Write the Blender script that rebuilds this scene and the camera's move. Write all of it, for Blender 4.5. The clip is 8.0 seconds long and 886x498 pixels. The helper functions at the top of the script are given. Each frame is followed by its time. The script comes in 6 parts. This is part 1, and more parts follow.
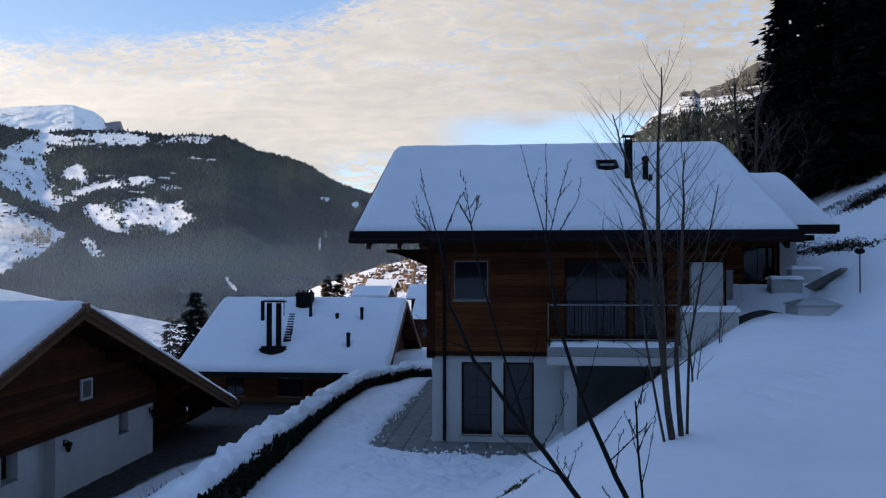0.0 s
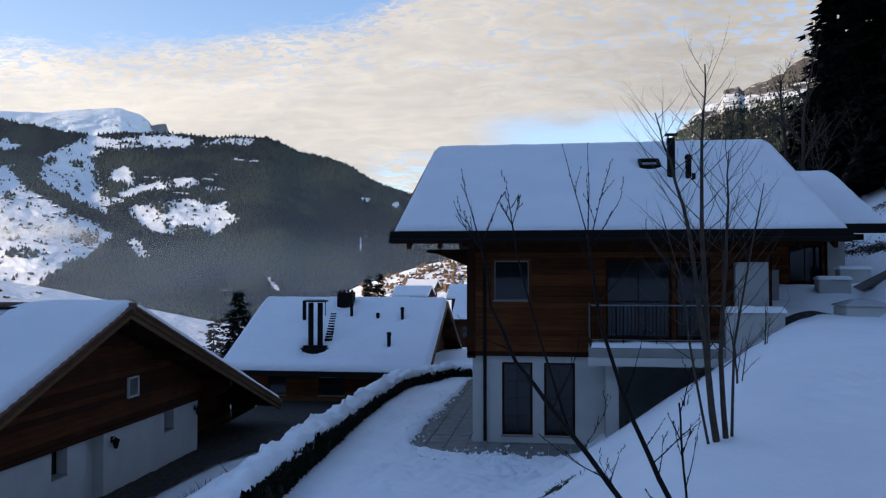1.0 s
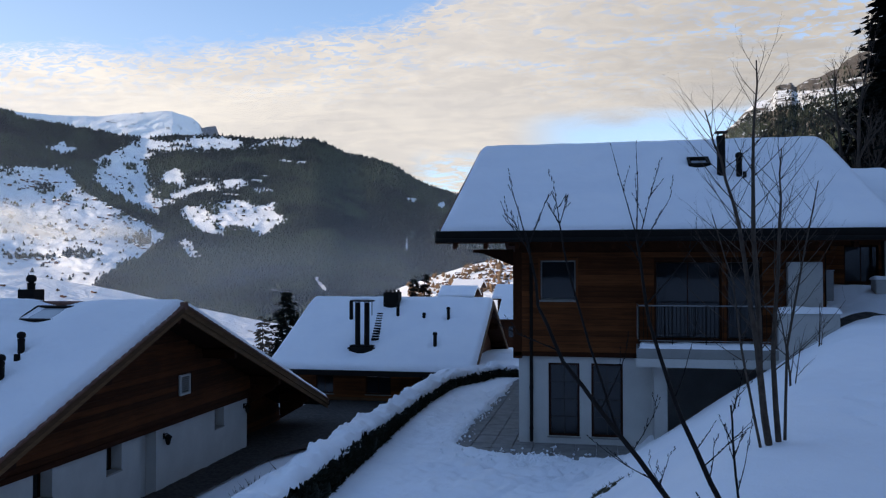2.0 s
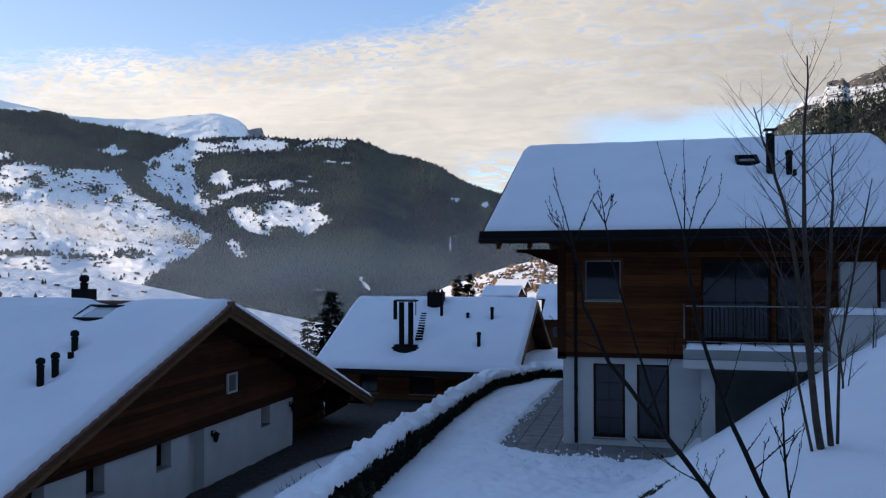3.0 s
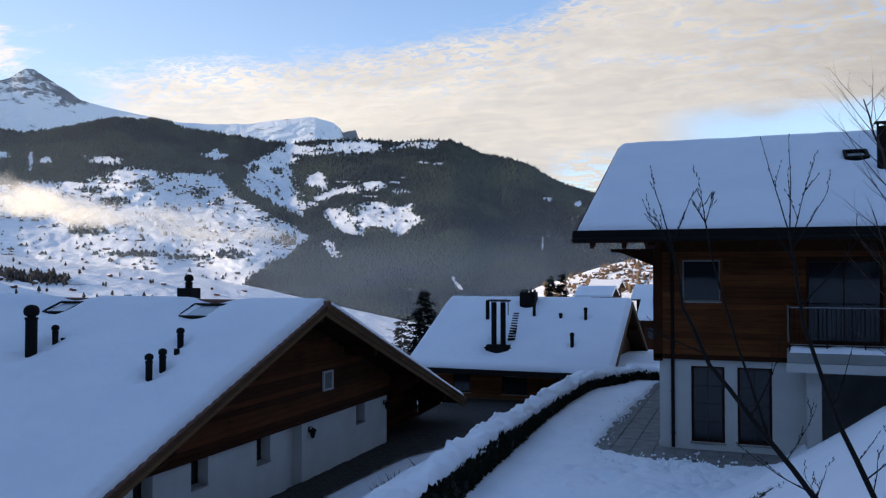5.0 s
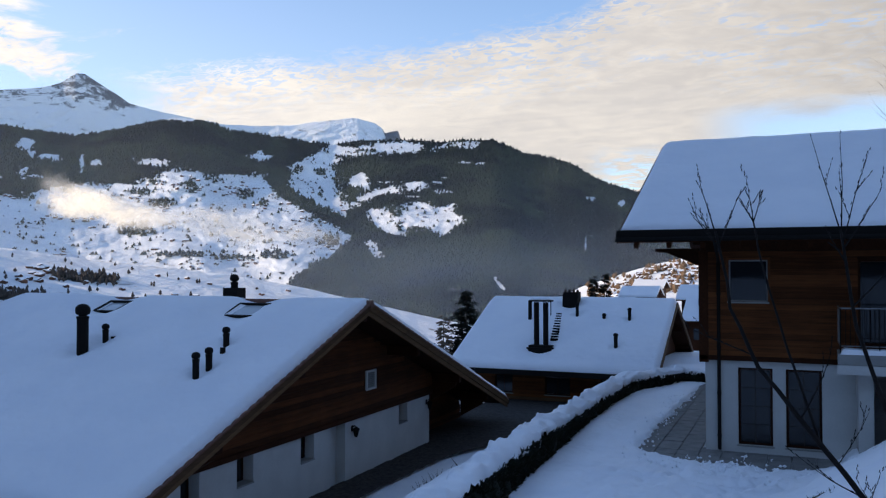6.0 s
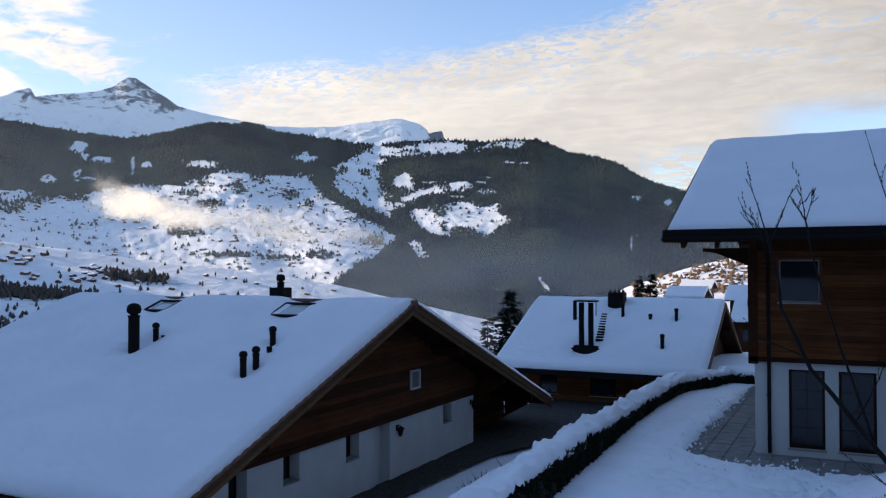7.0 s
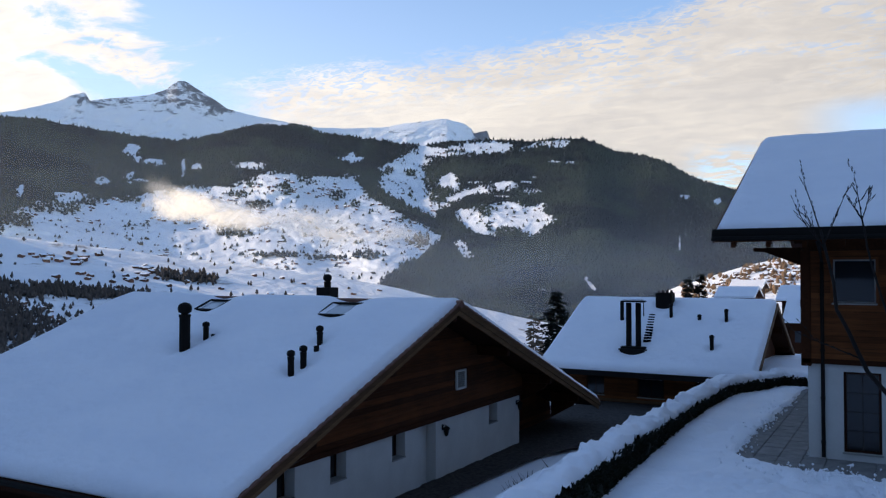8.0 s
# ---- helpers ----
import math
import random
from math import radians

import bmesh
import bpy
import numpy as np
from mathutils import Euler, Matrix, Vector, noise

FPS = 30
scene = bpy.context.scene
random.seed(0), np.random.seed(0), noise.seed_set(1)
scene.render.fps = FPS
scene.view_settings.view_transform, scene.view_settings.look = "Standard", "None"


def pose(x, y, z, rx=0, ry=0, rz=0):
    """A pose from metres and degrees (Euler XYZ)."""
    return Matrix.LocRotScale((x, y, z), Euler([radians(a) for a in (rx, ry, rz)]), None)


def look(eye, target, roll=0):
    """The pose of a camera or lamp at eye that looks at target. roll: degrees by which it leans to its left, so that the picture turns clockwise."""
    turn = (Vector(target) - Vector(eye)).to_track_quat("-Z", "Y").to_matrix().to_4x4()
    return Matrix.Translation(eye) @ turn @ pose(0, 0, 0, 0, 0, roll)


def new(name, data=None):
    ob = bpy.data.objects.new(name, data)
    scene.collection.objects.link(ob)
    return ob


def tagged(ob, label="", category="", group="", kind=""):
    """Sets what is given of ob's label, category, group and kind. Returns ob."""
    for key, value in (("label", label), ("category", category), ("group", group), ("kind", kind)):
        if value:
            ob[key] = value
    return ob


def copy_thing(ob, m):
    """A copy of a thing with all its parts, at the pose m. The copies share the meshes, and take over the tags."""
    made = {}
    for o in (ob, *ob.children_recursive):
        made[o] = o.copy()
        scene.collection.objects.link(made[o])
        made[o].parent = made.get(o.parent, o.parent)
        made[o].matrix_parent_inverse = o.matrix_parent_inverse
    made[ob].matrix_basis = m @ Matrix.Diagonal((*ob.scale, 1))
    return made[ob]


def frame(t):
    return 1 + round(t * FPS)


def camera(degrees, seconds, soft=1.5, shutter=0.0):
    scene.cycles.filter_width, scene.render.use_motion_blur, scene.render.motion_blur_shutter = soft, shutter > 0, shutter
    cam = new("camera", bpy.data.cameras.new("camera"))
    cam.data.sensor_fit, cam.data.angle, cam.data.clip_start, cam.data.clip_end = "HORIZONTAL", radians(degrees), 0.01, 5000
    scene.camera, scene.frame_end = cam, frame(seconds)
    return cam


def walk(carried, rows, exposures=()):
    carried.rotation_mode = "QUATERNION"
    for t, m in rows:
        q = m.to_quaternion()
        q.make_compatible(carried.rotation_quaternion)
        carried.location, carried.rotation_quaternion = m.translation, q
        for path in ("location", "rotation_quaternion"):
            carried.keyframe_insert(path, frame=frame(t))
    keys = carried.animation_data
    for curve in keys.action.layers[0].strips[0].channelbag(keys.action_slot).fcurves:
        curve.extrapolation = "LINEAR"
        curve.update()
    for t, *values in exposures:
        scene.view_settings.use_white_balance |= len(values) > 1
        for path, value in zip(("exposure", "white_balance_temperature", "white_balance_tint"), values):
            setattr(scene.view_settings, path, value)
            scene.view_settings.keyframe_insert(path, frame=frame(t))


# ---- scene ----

# ---------------------------------------------------------------- camera
# A pan on the spot: the lens sits a little ahead of the pivot.
EYE, ARM, TURN = 5.1, 0.062, 5.0
PAN = [
    (0.0, 0.0), (0.5, 1.153), (1.0, 2.761), (1.5, 4.376), (3.0, 8.905), (3.5, 10.405), (4.0, 11.936),
    (4.5, 13.631), (6.0, 18.121), (6.5, 19.58), (7.0, 21.143), (7.5, 22.688), (8.0, 24.264),
]
cam = camera(55.98, 8.0, soft=1.25)


def stand(yaw):
    a = radians(TURN + yaw)
    return pose(-ARM * math.sin(a), ARM * math.cos(a), EYE, 91.4, 0.03, TURN + yaw)


walk(cam, [(t, stand(yaw)) for t, yaw in PAN], [(0.0, 0.08, 6620.0, 14.0), (8.0, 0.08, 6620.0, 14.0)])

# ---------------------------------------------------------------- light
SUN_AZ, SUN_EL = -108.0, 19.0


def heading(az, el):
    a, e = radians(az), radians(el)
    return Vector((math.sin(a) * math.cos(e), math.cos(a) * math.cos(e), math.sin(e)))


sun = new("sun", bpy.data.lights.new("sun", "SUN"))
sun.data.energy, sun.data.angle, sun.data.color = 4.6, radians(0.6), (1.0, 0.84, 0.62)
sun.matrix_world = look(heading(SUN_AZ, SUN_EL) * 100, (0, 0, 0))


class Nodes:
    """A small writer of node trees."""

    def __init__(self, tree):
        self.tree = tree
        tree.nodes.clear()

    def add(self, kind, ins=None, **settings):
        n = self.tree.nodes.new(kind)
        for k, v in settings.items():
            setattr(n, k, v)
        for k, v in (ins or {}).items():
            self.put(n.inputs[k], v)
        return n

    def put(self, socket, v):
        if isinstance(v, bpy.types.NodeSocket):
            self.tree.links.new(v, socket)
        elif isinstance(v, bpy.types.Node):
            self.tree.links.new(v.outputs[0], socket)
        else:
            socket.default_value = v

    def math(self, op, a, b=0.0, c=0.0, clamp=False):
        return self.add("ShaderNodeMath", {0: a, 1: b, 2: c}, operation=op, use_clamp=clamp).outputs[0]

    def mix(self, f, a, b, blend="MIX"):
        n = self.add("ShaderNodeMix", data_type="RGBA", blend_type=blend)
        self.put(n.inputs[0], f)
        self.put(n.inputs[6], a)
        self.put(n.inputs[7], b)
        return n.outputs[2]

    def ramp(self, f, lo, hi, to0=0.0, to1=1.0):
        return self.add("ShaderNodeMapRange", {0: f, 1: lo, 2: hi, 3: to0, 4: to1}, interpolation_type="SMOOTHSTEP").outputs[0]

    def noise(self, at, scale, detail=4.0, rough=0.55, warp=0.0):
        n = self.add("ShaderNodeTexNoise", {"Scale": scale, "Detail": detail, "Roughness": rough, "Distortion": warp})
        if at is not None:
            self.put(n.inputs["Vector"], at)
        return n.outputs[0]

    def scaled(self, at, s, shift=(0, 0, 0), turn=(0, 0, 0)):
        return self.add("ShaderNodeMapping", {"Vector": at, "Scale": s, "Location": shift, "Rotation": turn}).outputs[0]


def rgb(r, g, b):
    return (r, g, b, 1.0)


# The sky: clear blue with a bank of high ripple cloud drawn over it.
world = bpy.data.worlds.new("sky")
scene.world = world
world.use_nodes = True
w = Nodes(world.node_tree)
sky = w.add("ShaderNodeTexSky", sky_type="NISHITA", sun_disc=False, sun_elevation=radians(SUN_EL), sun_rotation=radians(SUN_AZ), altitude=1100, air_density=1.0, dust_density=0.2, ozone_density=2.5)
way = w.add("ShaderNodeTexCoord").outputs["Generated"]
sep = w.add("ShaderNodeSeparateXYZ", {0: way})
up = w.math("ADD", w.math("MAXIMUM", sep.outputs[2], 0.0), 0.16)
flat = w.add("ShaderNodeCombineXYZ", {0: w.math("DIVIDE", sep.outputs[0], up), 1: w.math("DIVIDE", sep.outputs[1], up), 2: 0.0}).outputs[0]
azim = w.math("ARCTAN2", sep.outputs[0], sep.outputs[1])
elev = w.math("ARCSINE", sep.outputs[2])
wisp = w.noise(w.scaled(flat, (0.9, 1.3, 1.0), turn=(0, 0, 0.6)), 1.6, 8.0, 0.6, 0.5)
ripple = w.noise(w.scaled(flat, (3.0, 4.2, 1.0), turn=(0, 0, -0.5)), 3.0, 6.0, 0.6, 0.9)
cells = w.noise(w.scaled(flat, (7.0, 10.0, 1.0), turn=(0, 0, 0.4)), 3.4, 3.0, 0.5, 0.6)
# upper edge of the bank: it climbs from the peak towards the clearer side of the sky
edge = w.math("MULTIPLY_ADD", w.math("ADD", azim, 0.754), 0.150, 0.219)
edge = w.math("MINIMUM", w.math("ADD", edge, w.math("MULTIPLY", w.math("MAXIMUM", w.math("ADD", azim, 0.24), 0.0), 0.5)), 0.52)
soft = w.math("ADD", w.math("SUBTRACT", edge, elev), w.math("MULTIPLY_ADD", wisp, 0.05, -0.025))
soft = w.math("ADD", soft, w.math("MULTIPLY_ADD", ripple, 0.03, -0.015))
soft = w.math("ADD", soft, w.math("MULTIPLY_ADD", cells, 0.06, -0.03))
bank = w.ramp(soft, -0.006, 0.020)
left_end = w.ramp(w.math("ADD", azim, w.math("MULTIPLY", wisp, 0.2)), -0.70, -0.60)
bank = w.math("MULTIPLY", w.math("MULTIPLY", bank, left_end), w.ramp(azim, 0.85, 0.55))
gap = w.math("MULTIPLY", w.ramp(w.math("ABSOLUTE", w.math("SUBTRACT", elev, w.math("MULTIPLY_ADD", wisp, 0.05, 0.135))), 0.030, 0.006), w.ramp(azim, -0.12, -0.02))
low_gap = w.math("MULTIPLY", w.ramp(elev, 0.150, 0.115), w.ramp(w.math("ABSOLUTE", w.math("ADD", azim, 0.17)), 0.07, 0.02))
gap = w.math("MAXIMUM", gap, w.math("MULTIPLY", low_gap, w.ramp(ripple, 0.58, 0.42)))
fringe = w.math("MULTIPLY", w.ramp(soft, 0.075, 0.005), w.ramp(cells, 0.50, 0.60))
bank = w.math("MULTIPLY", bank, w.math("SUBTRACT", 1.0, w.math("MULTIPLY", fringe, 0.7)))
puff = w.math("MULTIPLY", w.ramp(w.math("MULTIPLY_ADD", w.math("SUBTRACT", wisp, 0.5), 0.9, azim), -0.84, -0.92), w.ramp(w.math("ADD", wisp, w.math("MULTIPLY", ripple, 0.3)), 0.52, 0.60))
puff = w.math("MULTIPLY", w.math("MULTIPLY", puff, w.ramp(azim, -1.15, -1.0)), w.ramp(elev, 0.36, 0.28))
cover = w.math("MULTIPLY", bank, w.math("SUBTRACT", 1.0, w.math("MULTIPLY", gap, 0.85)))
thin = w.math("MULTIPLY", w.math("MULTIPLY", w.ramp(cells, 0.47, 0.62), w.ramp(wisp, 0.42, 0.60)), w.ramp(elev, 0.18, 0.27))
cover = w.math("MAXIMUM", w.math("MULTIPLY", cover, w.math("SUBTRACT", 1.0, w.math("MULTIPLY", thin, 0.8))), puff)
body = w.math("ADD", w.math("MULTIPLY", wisp, 0.55), w.math("MULTIPLY", ripple, 0.35))
tone = w.mix(w.ramp(body, 0.32, 0.62), rgb(2.62, 2.57, 2.46), rgb(3.46, 3.32, 3.0))
hazy = w.math("MULTIPLY", w.ramp(azim, -0.15, -0.85), w.math("MULTIPLY", w.ramp(azim, -1.6, -1.1), w.ramp(elev, 0.5, 0.15)))
veil = w.mix(w.math("MULTIPLY_ADD", hazy, 0.26, 0.02), sky.outputs[0], rgb(2.9, 2.95, 3.05))
sunward = w.math("MULTIPLY", w.ramp(azim, -0.25, -0.95, 1.0, 1.38), w.ramp(azim, 0.22, -0.22, 0.72, 1.0))
tone = w.mix(1.0, tone, w.add("ShaderNodeCombineXYZ", {0: sunward, 1: sunward, 2: sunward}).outputs[0], "MULTIPLY")
both = w.mix(cover, veil, tone)
w.add("ShaderNodeOutputWorld", {0: w.add("ShaderNodeBackground", {0: both, 1: 0.245})})

# ---------------------------------------------------------------- materials


def material(name, build):
    m = bpy.data.materials.new(name)
    m.use_nodes = True
    n = Nodes(m.node_tree)
    at = n.add("ShaderNodeTexCoord").outputs["Object"]
    shader = build(n, at)
    n.add("ShaderNodeOutputMaterial", {0: shader})
    return m


def surface(n, color, rough=0.7, height=None, depth=0.01, strength=0.6, **more):
    ins = {"Base Color": color, "Roughness": rough, "Specular IOR Level": 0.2}
    ins.update({k.replace("_", " "): v for k, v in more.items()})
    if height is not None:
        ins["Normal"] = n.add("ShaderNodeBump", {"Height": height, "Distance": depth, "Strength": strength}).outputs[0]
    return n.add("ShaderNodeBsdfPrincipled", ins)


def world_at(n):
    return n.add("ShaderNodeNewGeometry").outputs["Position"]


def snow_build(n, at):
    p = world_at(n)
    big, mid, fine = n.noise(p, 0.5, 3), n.noise(p, 3.0, 4), n.noise(p, 40.0, 3, 0.7)
    col = n.mix(n.ramp(big, 0.3, 0.7), rgb(0.87, 0.89, 0.92), rgb(0.92, 0.93, 0.945))
    h = n.math("ADD", n.math("MULTIPLY", mid, 1.0), n.math("MULTIPLY", fine, 0.18))
    return surface(n, col, 0.65, h, 0.10, 0.55)


def wood(dark, light, along="x", rough=0.75):
    def build(n, at):
        s = {"x": (0.5, 9, 9), "y": (9, 0.5, 9), "z": (9, 9, 0.5)}[along]
        p = world_at(n)
        grain = n.noise(n.scaled(p, s), 2.2, 6, 0.6, 0.5)
        patch = n.noise(p, 0.8, 3)
        r = n.add("ShaderNodeObjectInfo").outputs["Random"]
        f = n.math("ADD", n.math("MULTIPLY", grain, 0.55), n.math("MULTIPLY", patch, 0.3))
        f = n.math("ADD", f, n.math("MULTIPLY_ADD", r, 0.24, -0.12))
        col = n.mix(n.ramp(f, 0.2, 0.75), dark, light)
        return surface(n, col, rough, grain, 0.006, 0.5, Specular_IOR_Level=0.1)
    return build


def plain(color, rough=0.7, vary=0.12, scale=3.0, bump=0.004, metal=0.0):
    def build(n, at):
        p = world_at(n)
        big, fine = n.noise(p, scale, 4), n.noise(p, scale * 14, 3, 0.7)
        f = n.math("ADD", n.math("MULTIPLY", big, 0.7), n.math("MULTIPLY", fine, 0.3))
        lo = rgb(*[c * (1 - vary) for c in color])
        hi = rgb(*[min(1, c * (1 + vary)) for c in color])
        return surface(n, n.mix(n.ramp(f, 0.3, 0.7), lo, hi), rough, f, bump, 0.5, Metallic=metal)
    return build


def glass_build(n, at):
    p = world_at(n)
    return surface(n, rgb(0.012, 0.014, 0.017), 0.03, n.noise(p, 1.3, 2), 0.004, 0.25, IOR=1.5, Specular_IOR_Level=0.5)


SNOW = material("snow", snow_build)
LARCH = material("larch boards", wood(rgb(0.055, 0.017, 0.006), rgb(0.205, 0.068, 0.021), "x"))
# the same larch a third darker: the side walls' shade in its colour
LARCH_SIDE_SHADED = material("larch boards along the gable, shaded copy", wood(rgb(0.036, 0.011, 0.004), rgb(0.130, 0.042, 0.013), "y"))
BEAM = material("dark beams", wood(rgb(0.020, 0.006, 0.002), rgb(0.065, 0.020, 0.007), "y"))
PALE = material("weathered bargeboard", wood(rgb(0.075, 0.038, 0.018), rgb(0.19, 0.105, 0.052), "y"))
RENDERED = material("white render", plain((0.52, 0.51, 0.48), 0.85, 0.07, 1.2, 0.004))
CONCRETE = material("pale concrete", plain((0.27, 0.265, 0.25), 0.85, 0.12, 1.5, 0.004))
DARKMETAL = material("dark sheet metal", plain((0.008, 0.007, 0.006), 0.85, 0.2, 2.0, 0.002))
STEEL = material("brushed steel", plain((0.20, 0.20, 0.20), 0.4, 0.1, 5.0, 0.001, 1.0))
TILE = material("clay tiles", plain((0.15, 0.075, 0.055), 0.75, 0.3, 5.0, 0.006))
GLASS = material("window glass", glass_build)
SLAB = material("paving slab", plain((0.20, 0.195, 0.185), 0.85, 0.22, 2.5, 0.006))
SOIL = material("dark gravel", plain((0.045, 0.041, 0.038), 0.95, 0.5, 7.0, 0.04))
BARK = material("grey bark", plain((0.072, 0.054, 0.042), 0.85, 0.35, 14.0, 0.003))
DARKBARK = material("dark wet bark", plain((0.012, 0.009, 0.008), 0.8, 0.35, 20.0, 0.001))
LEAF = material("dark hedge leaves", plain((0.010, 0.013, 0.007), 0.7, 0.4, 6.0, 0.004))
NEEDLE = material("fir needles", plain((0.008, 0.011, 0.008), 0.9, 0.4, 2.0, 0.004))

# ---------------------------------------------------------------- mesh helpers


def mesh_of(name, bm):
    me = bpy.data.meshes.new(name)
    bmesh.ops.recalc_face_normals(bm, faces=bm.faces)
    bm.to_mesh(me)
    bm.free()
    return me


def part(name, bm, mat, parent=None, label="", smooth=False):
    """Links a bmesh (or a mesh) as one object, under a parent if there is one."""
    me = bm if isinstance(bm, bpy.types.Mesh) else mesh_of(name, bm)
    if mat is not None and not me.materials:
        me.materials.append(mat)
    if smooth:
        me.polygons.foreach_set("use_smooth", [True] * len(me.polygons))
    ob = new(name, me)
    ob.parent = parent
    if label:
        ob["label"] = label
    return ob


def thing(name, label, category, at=(0, 0, 0), group="", kind=""):
    ob = new(name)
    ob.location = at
    ob.empty_display_size = 0.2
    return tagged(ob, label, category, group, kind)


def box(x0, x1, y0, y1, z0, z1, bevel=0.0, bm=None):
    bm = bm or bmesh.new()
    v = [bm.verts.new((x, y, z)) for x in (x0, x1) for y in (y0, y1) for z in (z0, z1)]
    fs = [bm.faces.new([v[i] for i in q]) for q in ((0, 1, 3, 2), (4, 6, 7, 5), (0, 4, 5, 1), (2, 3, 7, 6), (0, 2, 6, 4), (1, 5, 7, 3))]
    if bevel:
        es = list({e for f in fs for e in f.edges})
        bmesh.ops.bevel(bm, geom=es, offset=bevel, segments=2, affect="EDGES")
    return bm


def prism(outline, axis, a, b, bm=None):
    """A solid with that outline (pairs) drawn out along an axis from a to b."""
    bm = bm or bmesh.new()

    def place(p, q, s):
        return {"x": (s, p, q), "y": (p, s, q), "z": (p, q, s)}[axis]

    lo = [bm.verts.new(place(p, q, a)) for p, q in outline]
    hi = [bm.verts.new(place(p, q, b)) for p, q in outline]
    k = len(outline)
    bm.faces.new(lo)
    bm.faces.new(hi[::-1])
    for i in range(k):
        bm.faces.new((lo[i], hi[i], hi[(i + 1) % k], lo[(i + 1) % k]))
    return bm


def tube(points, radii, sides=8, bm=None):
    """A round bar along points with a radius at each."""
    bm = bm or bmesh.new()
    rings = []
    for i, p in enumerate(points):
        p = Vector(p)
        d = (Vector(points[min(i + 1, len(points) - 1)]) - Vector(points[max(i - 1, 0)])).normalized()
        a = d.orthogonal().normalized() if abs(d.z) > 0.95 else d.cross(Vector((0, 0, 1))).normalized()
        b = d.cross(a)
        rings.append([bm.verts.new(p + radii[i] * (math.cos(k * math.tau / sides) * a + math.sin(k * math.tau / sides) * b)) for k in range(sides)])
    for r0, r1 in zip(rings, rings[1:]):
        for k in range(sides):
            bm.faces.new((r0[k], r0[(k + 1) % sides], r1[(k + 1) % sides], r1[k]))
    bm.faces.new(rings[0][::-1])
    bm.faces.new(rings[-1])
    return bm


def grid_mesh(name, P, smooth=True):
    """A sheet from an array (rows, columns, 3) of computed places."""
    r, c, _ = P.shape
    i = np.arange(r * c).reshape(r, c)
    q = np.stack([i[:-1, :-1], i[:-1, 1:], i[1:, 1:], i[1:, :-1]], -1).reshape(-1, 4)
    me = bpy.data.meshes.new(name)
    me.from_pydata(P.reshape(-1, 3).tolist(), [], q.tolist())
    if smooth:
        me.polygons.foreach_set("use_smooth", [True] * len(me.polygons))
    me.update()
    return me


def fract(x, y, octaves=5, seed=0):
    """Rolling noise for arrays, about -1 to 1."""
    g = np.random.RandomState(seed)
    out, amp, f, total = 0.0, 1.0, 1.0, 0.0
    for _ in range(octaves):
        layer = 0.0
        for _ in range(5):
            a, ph, s = g.uniform(0, math.tau), g.uniform(0, math.tau), g.uniform(0.7, 1.3)
            layer = layer + np.sin((x * math.cos(a) + y * math.sin(a)) * f * s * 2.0 + ph + 1.3 * np.sin((x * math.sin(a) - y * math.cos(a)) * f * s + ph))
        out, total = out + amp * layer / 3.0, total + amp
        amp, f = amp * 0.55, f * 2.03
    return out / total


def step(v, lo, hi):
    k = np.clip((v - lo) / (hi - lo), 0, 1)
    return k * k * (3 - 2 * k)


# ---------------------------------------------------------------- ground


def ground_height(x, y):
    """Height of the snow: a flat lawn, a bank that climbs to a terrace, the lower lane, the valley beyond."""
    x, y = np.asarray(x, float), np.asarray(y, float)
    foot = 0.75 - (24.0 - np.minimum(y, 24.0)) * 0.334 - 0.9 * np.clip(y - 24.2, 0, 4) * step(x, 4, 6) - 0.3 * step(y, 14, 20)
    d = x - foot - 0.35
    rise = 0.33 * (d + np.sqrt(d * d + 0.15)) - 0.05
    top = 3.48 + 0.018 * np.clip(y - 6, 0, 18) + 0.75 * step(y, 24.5, 29.5)
    edge_x = 8.4 + 0.9 * step(y, 25, 28)
    top = top + (0.9 * np.clip(x - edge_x, 0, 2.2) + 0.27 * np.maximum(0, x - edge_x - 2.2)) * step(y, 14, 20) * (1 - 0.85 * step(y, 25.5, 29.5))
    climb = np.clip(8.2 + 0.54 * (x - 15.2), 4.3, 13) - 4.3
    top = top + climb * np.clip((y - 31) / 12, 0, 0.83)
    k = 0.14
    z = -k * np.log(np.exp(-np.minimum(rise, 30) / k) + np.exp(-np.minimum(top, 30) / k))
    lane = -2.05 * step(-x, 7.9, 10.8)
    z = np.where(d < -1.5, lane + np.maximum(z, 0) * step(x, -9, -7), z)
    hollow = step(y, 23.25, 23.75) * step(x, 1.2, 1.75) * step(-x, -5.9, -5.6) * step(-y, -27, -26.6)
    z = z - hollow * np.maximum(z, 0)
    away = np.where(x < -30, np.maximum(y, np.hypot(x, y) * step(-x, 30, 60)), y)
    return z - (24 * step(away, 46, 190) + 170 * step(away, 190, 430)) * step(-x + 40, 0, 60)


def patio_bare(x, y):
    """1 where the paving beside the chalet is swept clear of snow."""
    x, y = np.asarray(x, float), np.asarray(y, float)
    wob = 0.07 * fract(x * 1.3, y * 0.8, 3, 71) + 0.06 * fract(x * 5, y * 4, 3, 72)
    side = step(x + wob, -4.45 + 0.3 * step(y, 27, 38), -4.2 + 0.3 * step(y, 27, 38)) * step(-y, -39.5, -38.8)
    front = step(y + wob, 23.15, 23.4) * step(-x, -1.5, -0.9)
    curve = step(y + 0.75 * (x + 4.3) + wob, 24.1, 24.6)
    return side * front * np.maximum(curve, 0)


def lin(a, b, n):
    return np.linspace(a, b, n)


